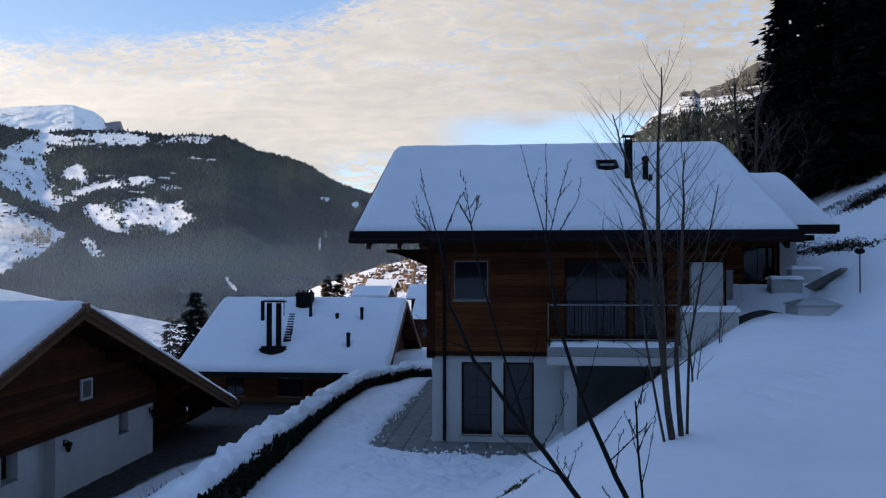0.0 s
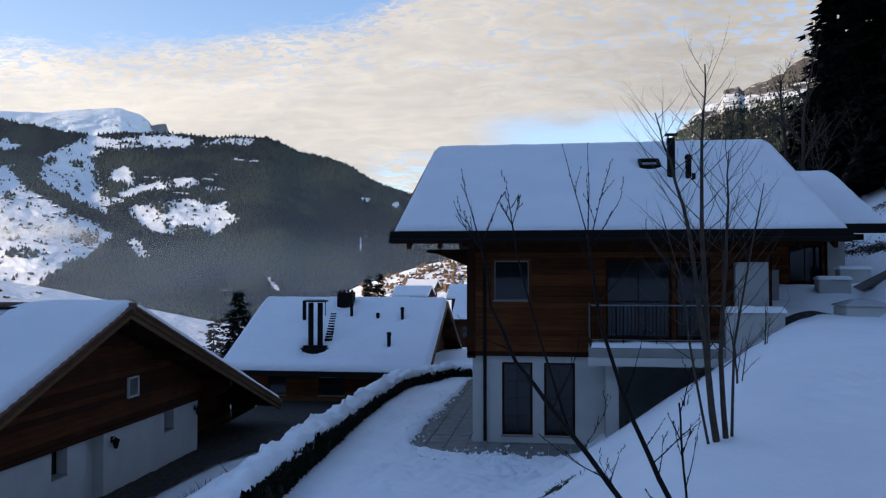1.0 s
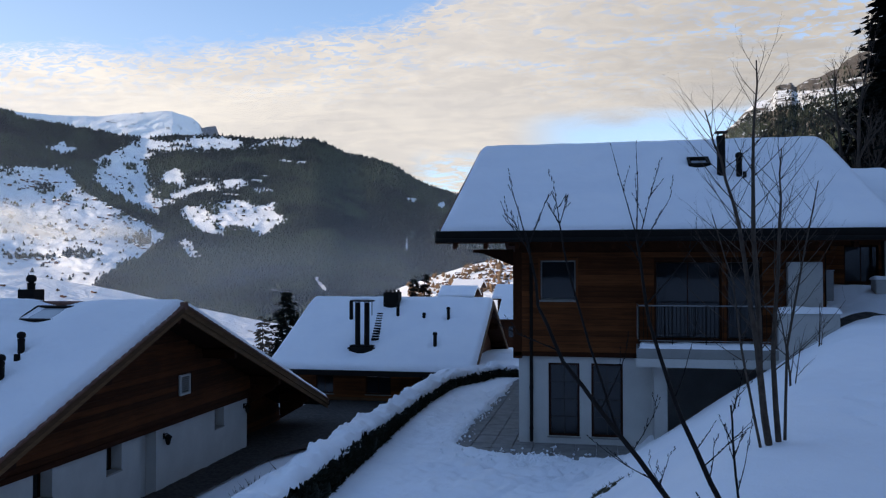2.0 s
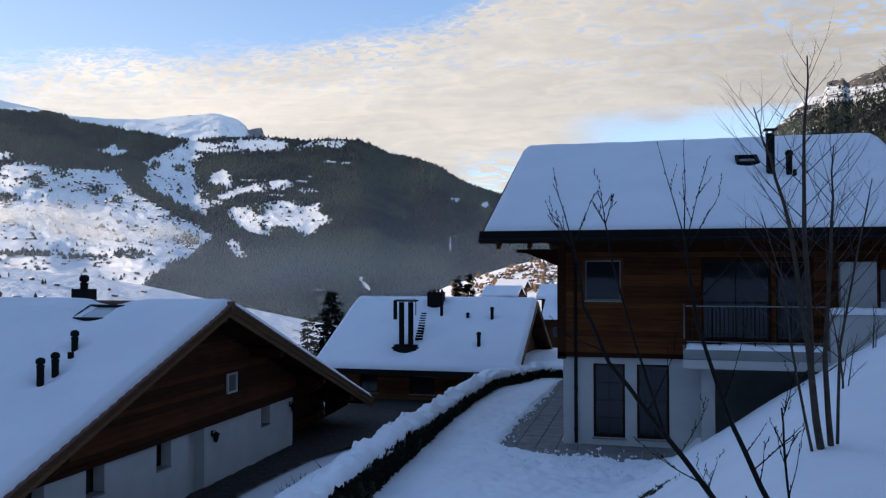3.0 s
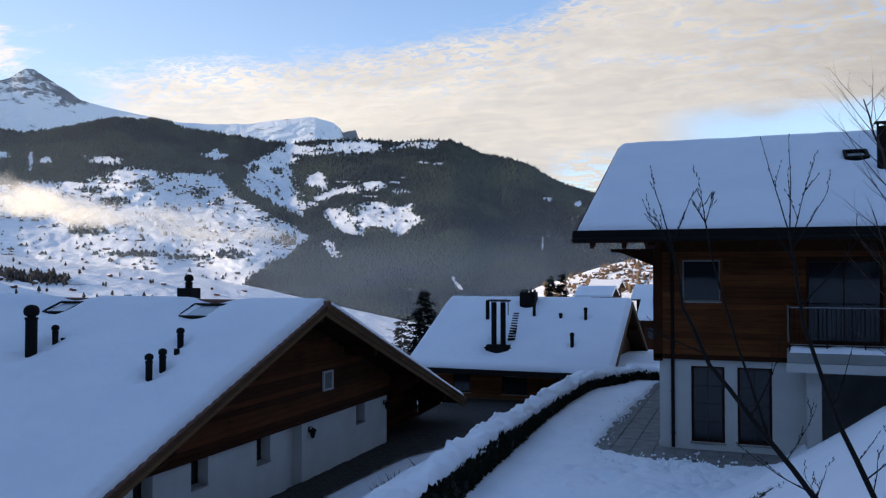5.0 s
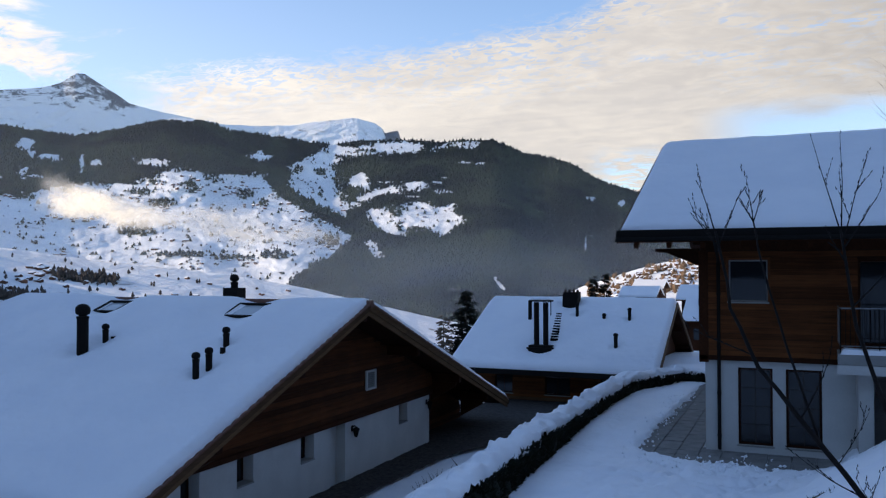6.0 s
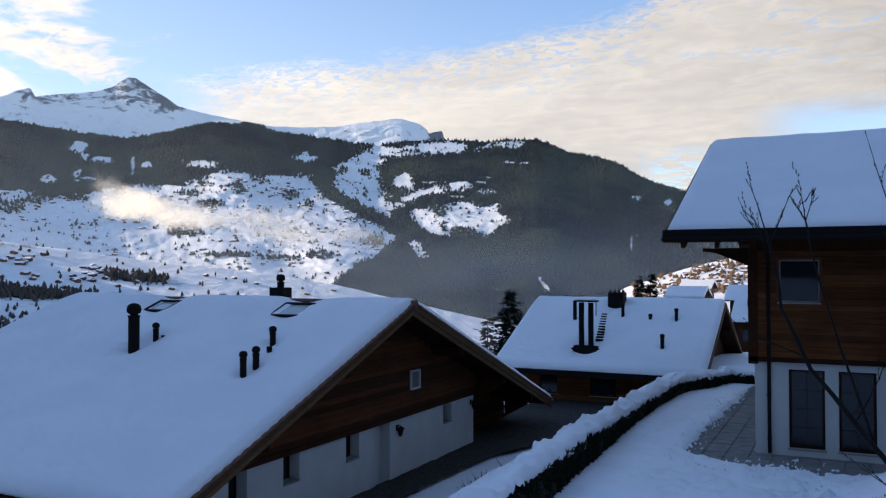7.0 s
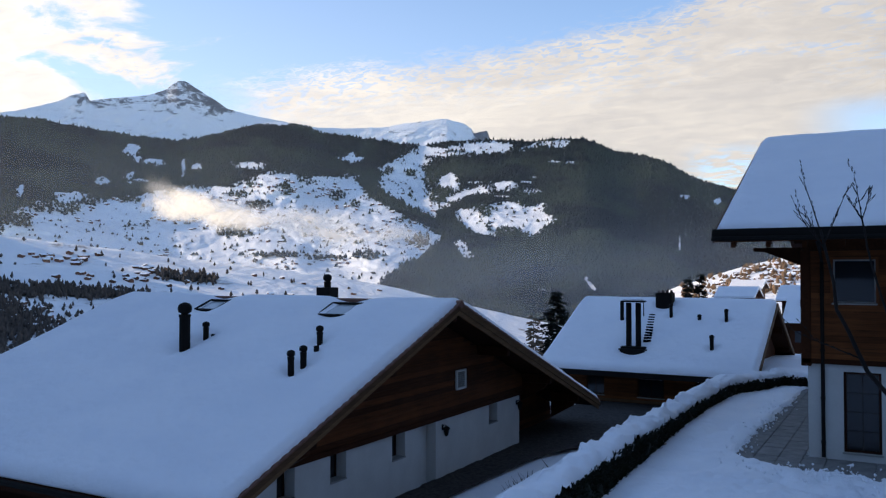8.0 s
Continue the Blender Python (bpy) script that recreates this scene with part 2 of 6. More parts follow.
xs = np.concatenate([lin(-12000, -1500, 8)[:-1], lin(-1500, -60, 40)[:-1], lin(-60, -14, 40)[:-1], lin(-14, 14, 280)[:-1], lin(14, 60, 60)[:-1], lin(60, 1500, 24)[:-1], lin(1500, 12000, 8)])
ys = np.concatenate([lin(-12000, -1500, 8)[:-1], lin(-1500, -20, 30)[:-1], lin(-20, 2, 40)[:-1], lin(2, 30, 260)[:-1], lin(30, 60, 190)[:-1], lin(60, 300, 40)[:-1], lin(300, 1500, 16)[:-1], lin(1500, 12000, 8)])
X, Y = np.meshgrid(xs, ys)
Z = ground_height(X, Y)
near = np.exp(-((X / 40) ** 2 + ((Y - 20) / 40) ** 2))
lawn = step(X, -6.6, -5.5) * step(-X, -2.5, 0) * step(Y, 10, 14) * step(-Y, -42, -40)
Z = Z + near * (0.085 * fract(X * 0.45, Y * 0.45, 4, 3) + 0.022 * fract(X * 2.2, Y * 1.7, 3, 4)) + lawn * (0.06 * fract(X * 2.4, Y * 2.0, 4, 5) + 0.04 * fract(X * 7.5, Y * 6.5, 3, 6))
# a beaten track and footprints along the hedge
track = np.exp(-((X + 5.6 - 0.35 * np.sin(Y * 0.25)) / 0.5) ** 2) * step(Y, 12, 16) * step(-Y, -41, -38)
Z = Z - track * (0.05 + 0.03 * fract(X * 6, Y * 5, 3, 8))
prints = np.exp(-(((X + 1.6) / 2.6) ** 2 + ((Y - 21.3) / 1.6) ** 2))
Z = Z - prints * 0.17 * step(fract(X * 3.2, Y * 3.2, 2, 9), 0.05, 0.5)
# a line of old footprints up the bank
for k in range(34):
    fx, fy = 2.6 + 0.16 * k + 0.13 * (-1) ** k, 9.2 + 0.30 * k + 0.5 * math.sin(k * 0.35)
    Z = Z - 0.07 * np.exp(-(((X - fx) / 0.15) ** 2 + ((Y - fy) / 0.19) ** 2)) + 0.02 * np.exp(-(((X - fx) / 0.3) ** 2 + ((Y - fy - 0.1) / 0.35) ** 2))
Z = Z + 0.03 - 0.17 * patio_bare(X, Y)
ground = part("ground", grid_mesh("ground", np.stack([X, Y, Z], -1)), SNOW)
tagged(ground, "snow-covered ground falling from a bank to a lawn", "ground", kind="structure")

# ---------------------------------------------------------------- mountains
FAR = 1.7  # the valley's scale: hillside within 1 km, forest to 4 km, summits beyond


def attribute(me, name, values):
    a = me.attributes.new(name, "FLOAT", "POINT")
    a.data.foreach_set("value", np.asarray(values, np.float32).ravel())


def terrain_build(n, at):
    p = world_at(n)
    wooded = n.add("ShaderNodeAttribute", attribute_name="wooded").outputs["Fac"]
    big, fine = n.noise(p, 0.007, 5), n.noise(p, 0.048, 5, 0.65)
    snow = n.mix(n.ramp(big, 0.3, 0.7), rgb(0.74, 0.76, 0.79), rgb(0.86, 0.87, 0.88))
    rows = n.noise(n.scaled(p, (0.017, 0.017, 0.085)), 1.0, 6, 0.72, 0.4)
    scrub = n.mix(n.ramp(rows, 0.60, 0.72, 0.0, 0.75), snow, rgb(0.17, 0.13, 0.10))
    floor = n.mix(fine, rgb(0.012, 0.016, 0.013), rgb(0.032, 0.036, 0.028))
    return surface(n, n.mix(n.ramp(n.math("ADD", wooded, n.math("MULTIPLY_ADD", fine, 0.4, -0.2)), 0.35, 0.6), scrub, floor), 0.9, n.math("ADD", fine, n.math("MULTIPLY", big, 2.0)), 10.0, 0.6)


def peak_build(n, at):
    p = world_at(n)
    rocky = n.add("ShaderNodeAttribute", attribute_name="rocky").outputs["Fac"]
    band = n.noise(n.scaled(p, (0.008, 0.008, 0.022)), 1.0, 8, 0.72, 1.0)
    fine = n.noise(p, 0.028, 7, 0.75)
    f = n.math("ADD", n.math("ADD", n.math("MULTIPLY", band, 0.9), n.math("MULTIPLY", fine, 0.45)), rocky)
    # distance haze is put into the rock: lighter and bluer than bare stone
    rock = n.mix(n.noise(p, 0.009, 6, 0.7), rgb(0.10, 0.10, 0.115), rgb(0.28, 0.275, 0.28))
    return surface(n, n.mix(n.ramp(f, 0.76, 0.88), rgb(0.86, 0.88, 0.91), rock), 0.9, n.math("ADD", fine, band), 22.0, 0.5)


def cliff_build(n, at):
    """Level ledges of snow between bands of grey-brown rock."""
    p = world_at(n)
    rocky = n.add("ShaderNodeAttribute", attribute_name="rocky").outputs["Fac"]
    ledge = n.noise(n.scaled(p, (0.0042, 0.0042, 0.048)), 1.0, 6, 0.65, 0.3)
    fine = n.noise(p, 0.031, 7, 0.72)
    f = n.math("ADD", n.math("ADD", n.math("MULTIPLY", ledge, 0.9), n.math("MULTIPLY", fine, 0.5)), rocky)
    rock = n.mix(n.noise(n.scaled(p, (0.012, 0.012, 0.03)), 1.0, 6, 0.7), rgb(0.045, 0.042, 0.040), rgb(0.19, 0.165, 0.14))
    return surface(n, n.mix(n.ramp(f, 0.80, 0.92), rgb(0.80, 0.82, 0.85), rock), 0.9, n.math("ADD", fine, ledge), 20.0, 0.9)


TERRAIN = material("snowfield and forest floor", terrain_build)
PEAKS = material("snow over haze-greyed rock", peak_build)
CLIFF = material("banded rock with snowy ledges", cliff_build)


def slope(name, az0, az1, ridge, r0, r1, el0, steps, rough, seed, mat, label, rows=90, jag=1.0, grain=1.0, scale=FAR, gully=0.0):
    """A mountainside: from a foot at r0 up to a ridge at r1 whose elevation follows the pairs (azimuth, elevation).
    Returns the object, and a function that finds places on it by azimuth and elevation."""
    def place(az, el):
        az, el = np.asarray(az, float), np.asarray(el, float)
        top = np.interp(az, [p[0] for p in ridge], [p[1] for p in ridge])
        s = np.clip((el - el0) / (top - el0), 0, 1)
        A = np.radians(az)
        R = r0 + (r1 - r0) * s
        n = fract(A * 9.0 * grain, s * 5.0 * grain ** 0.5, 6, seed + 1)
        n = 1 - 2.2 * np.abs(n) if grain > 1 else n
        R = R * (1 + rough * 0.07 * n * np.sin(np.pi * s) ** 0.7)
        R = R * (1 + 0.15 * gully * fract(A * 34.0, s * 24.0, 3, seed + 5) * np.sin(np.pi * s))
        R = R * (1 + gully * fract(A * 9.0 + 2.2 * s, s * 2.6, 3, seed + 2) * np.sin(np.pi * s) ** 0.8)
        e = np.minimum(el, top) + jag * rough * 0.22 * fract(az * 1.7, az * 0.0, 5, seed) * s ** 7
        return np.stack([np.sin(A) * R, np.cos(A) * R, EYE + R * np.tan(np.radians(e))], -1), s

    r0, r1 = r0 * scale, r1 * scale
    az = lin(az0, az1, steps)
    top = np.interp(az, [p[0] for p in ridge], [p[1] for p in ridge])
    el = el0 + (top[None] - el0) * lin(0, 1, rows)[:, None]
    P, s = place(az[None] + 0 * el, el)
    lip = P[-1:] * np.array([1.001, 1.001, 1.0]) - np.array([0, 0, 0.4])
    back = P[-1:] * np.array([1.15, 1.15, 0.3]) - np.array([0, 0, 200])
    ob = part(name, grid_mesh(name, np.concatenate([P, lip, back], 0)), mat)
    tagged(ob, label, "mountain", kind="structure")
    return ob, place, az[None] + 0 * el, el, s


peak, _, PA, PE, PS = slope("mountain_peak", -100, -20, [(-100, 11), (-62, 9.0), (-57.4, 9.45), (-56, 9.8), (-54.4, 10.35), (-53.2, 10.95), (-52.6, 11.1), (-52.3, 10.6), (-50.5, 10.95), (-49, 11.15), (-47.8, 11.6), (-47, 12.2), (-46.5, 12.2), (-45.7, 11.75), (-44.6, 11.1), (-43.8, 10.6), (-42.5, 10.3), (-40, 9.9), (-37.9, 9.6), (-35.5, 9.58), (-33.6, 9.66), (-31.9, 9.95), (-29, 10.3), (-27.8, 9.95), (-27.3, 9.6), (-27.1, 9.3), (-26.9, 9.36), (-26.6, 9.42), (-26.2, 9.46), (-26.0, 8.8), (-24, 7), (-20, 5)], 2420, 2760, 4, 900, 0.07, 11, PEAKS, "far snow-covered rocky summit above the valley", 150, 3.0, 3.0)
rocky = (0.11 * np.exp(-((PA + 46.2) / 1.7) ** 2) * step(PE, 10.4, 11.0) + 0.11 * np.exp(-((PA + 44.6) / 1.3) ** 2) * step(PE, 10.0, 10.4)
         + 0.15 * np.exp(-((PA + 52.45) / 0.45) ** 2) * step(PE, 10.2, 10.7) + 0.30 * np.exp(-((PA + 26.6) / 0.6) ** 4) * step(PE, 8.6, 8.8)
         + 0.06 * step(PE, 10.0, 10.6) + 0.01)
attribute(peak.data, "rocky", np.concatenate([rocky.ravel(), np.zeros(2 * PA.shape[1])]))

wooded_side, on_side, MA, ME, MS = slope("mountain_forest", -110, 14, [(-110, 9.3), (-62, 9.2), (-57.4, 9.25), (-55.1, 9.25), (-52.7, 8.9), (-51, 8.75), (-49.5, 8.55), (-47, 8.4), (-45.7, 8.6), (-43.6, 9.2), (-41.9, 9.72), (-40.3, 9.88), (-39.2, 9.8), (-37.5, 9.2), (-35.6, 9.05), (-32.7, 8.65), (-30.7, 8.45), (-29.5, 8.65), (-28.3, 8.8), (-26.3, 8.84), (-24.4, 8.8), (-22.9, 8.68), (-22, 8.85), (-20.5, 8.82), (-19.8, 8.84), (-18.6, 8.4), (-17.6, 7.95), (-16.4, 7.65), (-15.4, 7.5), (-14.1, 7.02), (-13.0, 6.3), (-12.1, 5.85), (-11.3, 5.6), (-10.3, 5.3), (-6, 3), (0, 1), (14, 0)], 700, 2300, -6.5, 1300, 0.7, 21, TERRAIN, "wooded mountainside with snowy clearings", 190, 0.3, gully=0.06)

# snowy meadows cut into the forest: corners by azimuth and elevation
MEADOWS = [
    [(-33.6, 7.13), (-32.8, 7.33), (-30.7, 8.5), (-29.2, 8.28), (-27.8, 8.63), (-25.8, 8.81), (-24.4, 8.51), (-24.6, 8.08), (-26.5, 7.86), (-28.3, 7.82), (-30.0, 7.51), (-30.7, 6.91), (-30.0, 5.7), (-29.5, 4.25), (-29.5, 3.4), (-30.9, 4.01), (-32.6, 4.85), (-33.6, 5.57)],
    [(-24.1, 8.2), (-22.4, 8.72), (-20.6, 8.77), (-20.7, 8.3), (-22.4, 8.42), (-23.6, 8.16)],
    [(-28.7, 6.67), (-28.0, 5.94), (-28.1, 5.41), (-29.0, 5.56), (-29.8, 5.7), (-29.5, 6.31)],
    [(-29.2, 4.86), (-27.5, 5.51), (-25.8, 5.89), (-24.5, 6.16), (-24.1, 5.68), (-24.9, 5.4), (-26.6, 5.2), (-27.6, 5.02), (-28.3, 4.55)],
]
MEADOWS += [
    [(-23.9, 5.35), (-22.4, 5.54), (-22.6, 5.14), (-23.6, 5.14)],
    [(-28.6, 3.96), (-27.3, 4.25), (-25.8, 4.49), (-24.4, 4.65), (-23.4, 4.23), (-22.3, 4.65), (-22.3, 3.98), (-21.6, 3.25), (-22.5, 2.66), (-23.2, 2.1), (-24.4, 2.79), (-25.3, 2.79), (-25.8, 2.26), (-27.3, 2.45), (-28.0, 3.2)],
    [(-28.6, 1.98), (-27.9, 1.9), (-27.1, 0.86), (-27.6, 0.58), (-28.3, 1.34)],
    [(-19.65, -0.42), (-19.3, -0.5), (-18.8, -1.6), (-19.3, -1.6)],
]
CLEAR_DOME = [(-28.3, 5.05, 0.5, 0.16), (-25.3, 5.0, 0.7, 0.08), (-23.4, 5.95, 0.5, 0.08), (-29.1, 4.45, 0.35, 0.2), (-26.9, 5.95, 0.6, 0.08), (-23.0, 6.3, 0.3, 0.06), (-13.1, 4.78, 0.32, 0.15), (-11.0, 4.4, 0.26, 0.24), (-21.6, 7.3, 0.5, 0.08), (-20.6, 7.25, 0.3, 0.10), (-13.4, 1.6, 0.08, 0.6), (-13.0, 2.4, 0.06, 0.3), (-22.6, -1.4, 0.7, 0.10), (-20.9, -1.0, 0.3, 0.08)]
CLEAR_LEFT = [
    (-49.8, 7.7, 0.5, 0.42), (-49.5, 7.15, 0.3, 0.3), (-48.4, 6.97, 0.75, 0.20), (-46.6, 6.62, 0.16, 0.6), (-45.8, 6.74, 0.36, 0.26), (-42.4, 6.95, 1.2, 0.26),
    (-35.5, 7.5, 0.9, 0.22), (-35.6, 7.75, 0.25, 0.2), (-56.2, 4.85, 0.25, 0.36), (-51.6, 5.6, 0.5, 0.28), (-49.9, 5.95, 0.3, 0.42), (-53.4, 4.65, 1.0, 0.25), (-40.9, 9.85, 1.3, 0.16), (-49.3, 5.75, 0.7, 0.1),
]
GROVES = [
    (-54.7, 3.9, 1.2, 0.4), (-52.3, 4.25, 0.8, 0.26), (-56.2, 2.9, 0.6, 0.4), (-49.9, 4.45, 0.7, 0.16), (-47.2, 4.9, 0.6, 0.2), (-38.6, 5.9, 0.5, 0.2),
    (-50.5, 4.95, 0.5, 0.4), (-53.5, 3.75, 0.8, 0.38), (-42.3, 5.8, 0.35, 0.3), (-40.0, 5.45, 0.45, 0.38), (-43.0, 4.95, 0.9, 0.2), (-41.8, 4.3, 0.9, 0.28),
    (-43.4, 2.55, 1.1, 0.42), (-36.5, 5.0, 0.5, 0.34), (-35.3, 4.5, 0.35, 0.25), (-33.1, 6.65, 0.4, 0.3), (-31.5, 6.6, 0.42, 0.26), (-31.5, 5.2, 0.2, 0.25),
]
GROVES += [
    (-29.9, 5.2, 0.7, 0.5), (-30.1, 6.1, 0.55, 0.5), (-28.9, 3.2, 0.9, 0.75), (-26.4, 4.0, 0.6, 0.5), (-26.1, 2.9, 0.15, 0.35), (-24.7, 2.55, 0.9, 0.28),
    (-34.5, 0.95, 0.9, 0.3), (-31.0, 1.9, 0.7, 0.5), (-30.3, 7.6, 0.5, 0.14), (-28.5, 8.05, 0.8, 0.12), (-40.2, 0.95, 2.0, 0.16), (-37.2, 0.75, 1.6, 0.13), (-26.0, 5.62, 0.5, 0.13),
]
TREELINE = [(-60, 1.9), (-57.3, 2.2), (-56.6, 3.4), (-55, 4.3), (-52.7, 4.5), (-51.2, 4.4), (-49.5, 4.7), (-48.2, 5.1), (-46.4, 5.4), (-44.6, 5.55), (-43.5, 5.5), (-41.9, 6.35), (-40, 6.55), (-38.9, 6.15), (-37.5, 6.35), (-35.3, 6.3), (-34.8, 5.5), (-33.9, 4.7), (-32.4, 3.85), (-30.7, 3.05), (-29.6, 2.4), (-28.6, 1.8), (-27.5, -6)]
WOOD_EDGE = [(-35.0, -6), (-33.4, -0.9), (-31.9, 0.4), (-30.4, 1.05), (-29.7, 1.75), (-29.3, 2.6)]


def inside(az, el, corners):
    """1 within the many-cornered field, else 0."""
    hit = np.zeros(az.shape, bool)
    for (a0, e0), (a1, e1) in zip(corners, corners[1:] + corners[:1]):
        if e0 != e1:
            hit ^= ((el > e0) != (el > e1)) & (az < a0 + (el - e0) * (a1 - a0) / (e1 - e0))
    return hit.astype(float)


def blob_sum(az, el, blobs, seed):
    wob = 0.5 * fract(az * 2.0, el * 3.0, 5, seed) + 1.0 * fract(az * 6.0, el * 9.0, 5, seed + 7)
    out = np.zeros_like(az)
    for a, e, ra, re in blobs:
        out = np.maximum(out, 1.4 - (((az - a) / ra) ** 2 + ((el - e) / re) ** 2) + wob)
    return step(out, 0.3, 0.7)


def woods(az, el):
    """How densely the slope is wooded, 0 to 1."""
    az, el = np.asarray(az, float), np.asarray(el, float)
    w1, w2 = fract(az * 2.2, el * 3.4, 5, 81), fract(az * 2.6, el * 4.0, 5, 86)
    w3, w4 = fract(az * 9.0, el * 11.0, 4, 87), fract(az * 10.0, el * 9.0, 4, 78)
    a, e = az + 0.24 * w1 + 0.36 * w3, el + 0.15 * w2 + 0.22 * w4
    line = np.interp(a, [p[0] for p in TREELINE], [p[1] for p in TREELINE])
    m = step(e, line - 0.05, line + 0.05)
    side = np.interp(e, [p[1] for p in WOOD_EDGE], [p[0] for p in WOOD_EDGE])
    m = np.maximum(m, step(a, side - 0.1, side + 0.1))
    for corners in MEADOWS:
        m = np.minimum(m, 1 - inside(a, e, corners))
    m = np.minimum(m, 1 - blob_sum(az, el, CLEAR_DOME, 82))
    m = np.minimum(m, 1 - blob_sum(az, el, CLEAR_LEFT, 83))
    # stands of single trees, in loose rows across the meadows
    rows = step(fract(az * 2.4, el * 7.0, 4, 85), 0.50, 0.62) * step(el, 0.2, 1.0)
    return np.maximum(m, np.maximum(0.75 * blob_sum(az, el, GROVES, 84), 0.16 * rows))


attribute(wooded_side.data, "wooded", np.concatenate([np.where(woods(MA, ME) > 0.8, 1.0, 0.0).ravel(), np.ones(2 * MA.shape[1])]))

cliff, on_cliff, CA, CE, CS = slope("mountain_cliff", 2, 70, [(2, 4), (6.5, 7.0), (7.8, 8.9), (9.0, 10.0), (9.6, 10.5), (10.8, 10.9), (10.9, 11.6), (11.9, 11.7), (12.1, 11.4), (12.9, 11.75), (14.6, 12.3), (14.8, 12.6), (15.7, 13.15), (16.6, 13.3), (17, 13.2), (20, 14), (70, 16)], 900, 1800, -2, 600, 0.35, 31, CLIFF, "rocky cliff mountain with snowy ledges", 140, 1.6, 3.0)
attribute(cliff.data, "rocky", np.concatenate([(0.24 + 0.05 * step(CE, 11.6, 12.2) - 0.12 * step(CE, 9.6, 10.2) * step(-CE, -11.4, -10.9)).ravel(), np.zeros(2 * CA.shape[1])]))
hill, on_hill, HA, HE, HS = slope("valley_hill", -110, -14, [(-110, 3), (-60, 2.4), (-50, 1.2), (-46, 0.6), (-41, 0.1), (-36, -0.6), (-32.5, -1.25), (-28.3, -2.3), (-23.85, -3.3), (-21, -3.9), (-18, -4.6), (-14, -6)], 130, 620, -11, 400, 0.4, 41, TERRAIN, "snowy valley hillside with scattered chalets", 90, 0.3)


def hill_woods(az, el):
    """The dark bands of bare wood along the hillside."""
    az, el = np.asarray(az, float), np.asarray(el, float)
    w1 = fract(az * 1.3, el * 1.5, 4, 91)
    a = np.exp(-((el + 1.55 + 0.07 * (az + 52) + 0.25 * w1) / 0.30) ** 2) * step(-az, 48.0, 49.5)
    b = np.exp(-((el + 0.5 + 0.10 * (az + 46.5) + 0.15 * w1) / 0.24) ** 2) * step(-az, 44.2, 45.0) * step(az, -48.6, -47.8)
    c = 0.8 * np.exp(-((az + 57.5) / 2.6) ** 2 - ((el + 3.4 + 0.6 * w1) / 1.1) ** 2)
    return np.maximum(np.maximum(a, b), c)


attribute(hill.data, "wooded", np.concatenate([hill_woods(HA, HE).ravel(), np.zeros(2 * HA.shape[1])]))
village, on_village, VA, VE, VS = slope("village_hill", -22, 14, [(-22, -6), (-17, -2.8), (-13.6, -1.15), (-12.0, -0.65), (-10.3, -0.08), (-8.8, 0.35), (-7.2, 0.70), (-6.0, 0.82), (0, 1.6), (14, 4)], 110, 420, -8, 160, 0.3, 51, TERRAIN, "sunlit snowy hill with a village", 90, 0.2)
attribute(village.data, "wooded", np.zeros(VA.size + 2 * VA.shape[1]))

# added hills out of view: two keep the sun off, the rear dims walls
for name, a0, a1, ridge, label in (
        ("hill_beside", -181, -66, [(-181, 20), (-150, 26), (-80, 26), (-72, 16), (-66, 2)], "unseen hill added to keep the sun off the chalets"),
        ("hill_shoulder", -110, -63, [(-110, 17), (-80, 16), (-73, 11), (-66, 0), (-63, -2)], "unseen shoulder added to shade the valley hillside"),
        ("hill_behind", 32, 181, [(32, 2), (40, 20), (60, 32), (120, 30), (181, 20)], "steep wooded hill behind the viewpoint")):
    r0, r1 = (900, 1350) if name == "hill_shoulder" else (75, 230)
    ob, _, QA, _, _ = slope(name, a0, a1, ridge, r0, r1, -6, 90, 0.4, 61, TERRAIN, label, scale=1.0)
    attribute(ob.data, "wooded", 0.75 + 0.25 * np.sin(np.arange(len(ob.data.vertices)) * 0.7))


def scatter(name, places, heights, widths, mat, label, seed, sides=5, tiers=((0.0, 0.68, 1.0), (0.36, 1.0, 0.62)), kind="stuff", category="forest"):
    """Many small trees as one mesh, each of two tiers (ring height, tip height, width)."""
    g = np.random.RandomState(seed)
    k = len(places)
    tri_v, faces = [], []
    ang = np.arange(sides) * math.tau / sides
    base = 0
    for lo, hi, wd in tiers:
        turn = g.uniform(0, math.tau, (k, 1))
        rr = widths[:, None] * wd * g.uniform(0.7, 1.25, (k, sides))
        ring = np.stack([places[:, :1] + rr * np.cos(ang + turn), places[:, 1:2] + rr * np.sin(ang + turn), places[:, 2:] + heights[:, None] * (lo + g.uniform(-0.06, 0.06, (k, sides)))], -1)
        tip = places + np.stack([0 * heights, 0 * heights, heights * hi], -1)
        tri_v.append(np.concatenate([ring, tip[:, None]], 1).reshape(-1, 3))
        i = base + np.arange(k)[:, None] * (sides + 1)
        for j in range(sides):
            faces.append(np.concatenate([i + j, i + (j + 1) % sides, i + sides], 1))
        base += k * (sides + 1)
    me = bpy.data.meshes.new(name)
    me.from_pydata(np.concatenate(tri_v).tolist(), [], np.concatenate(faces).tolist())
    return tagged(part(name, me, mat), label, category, kind=kind)


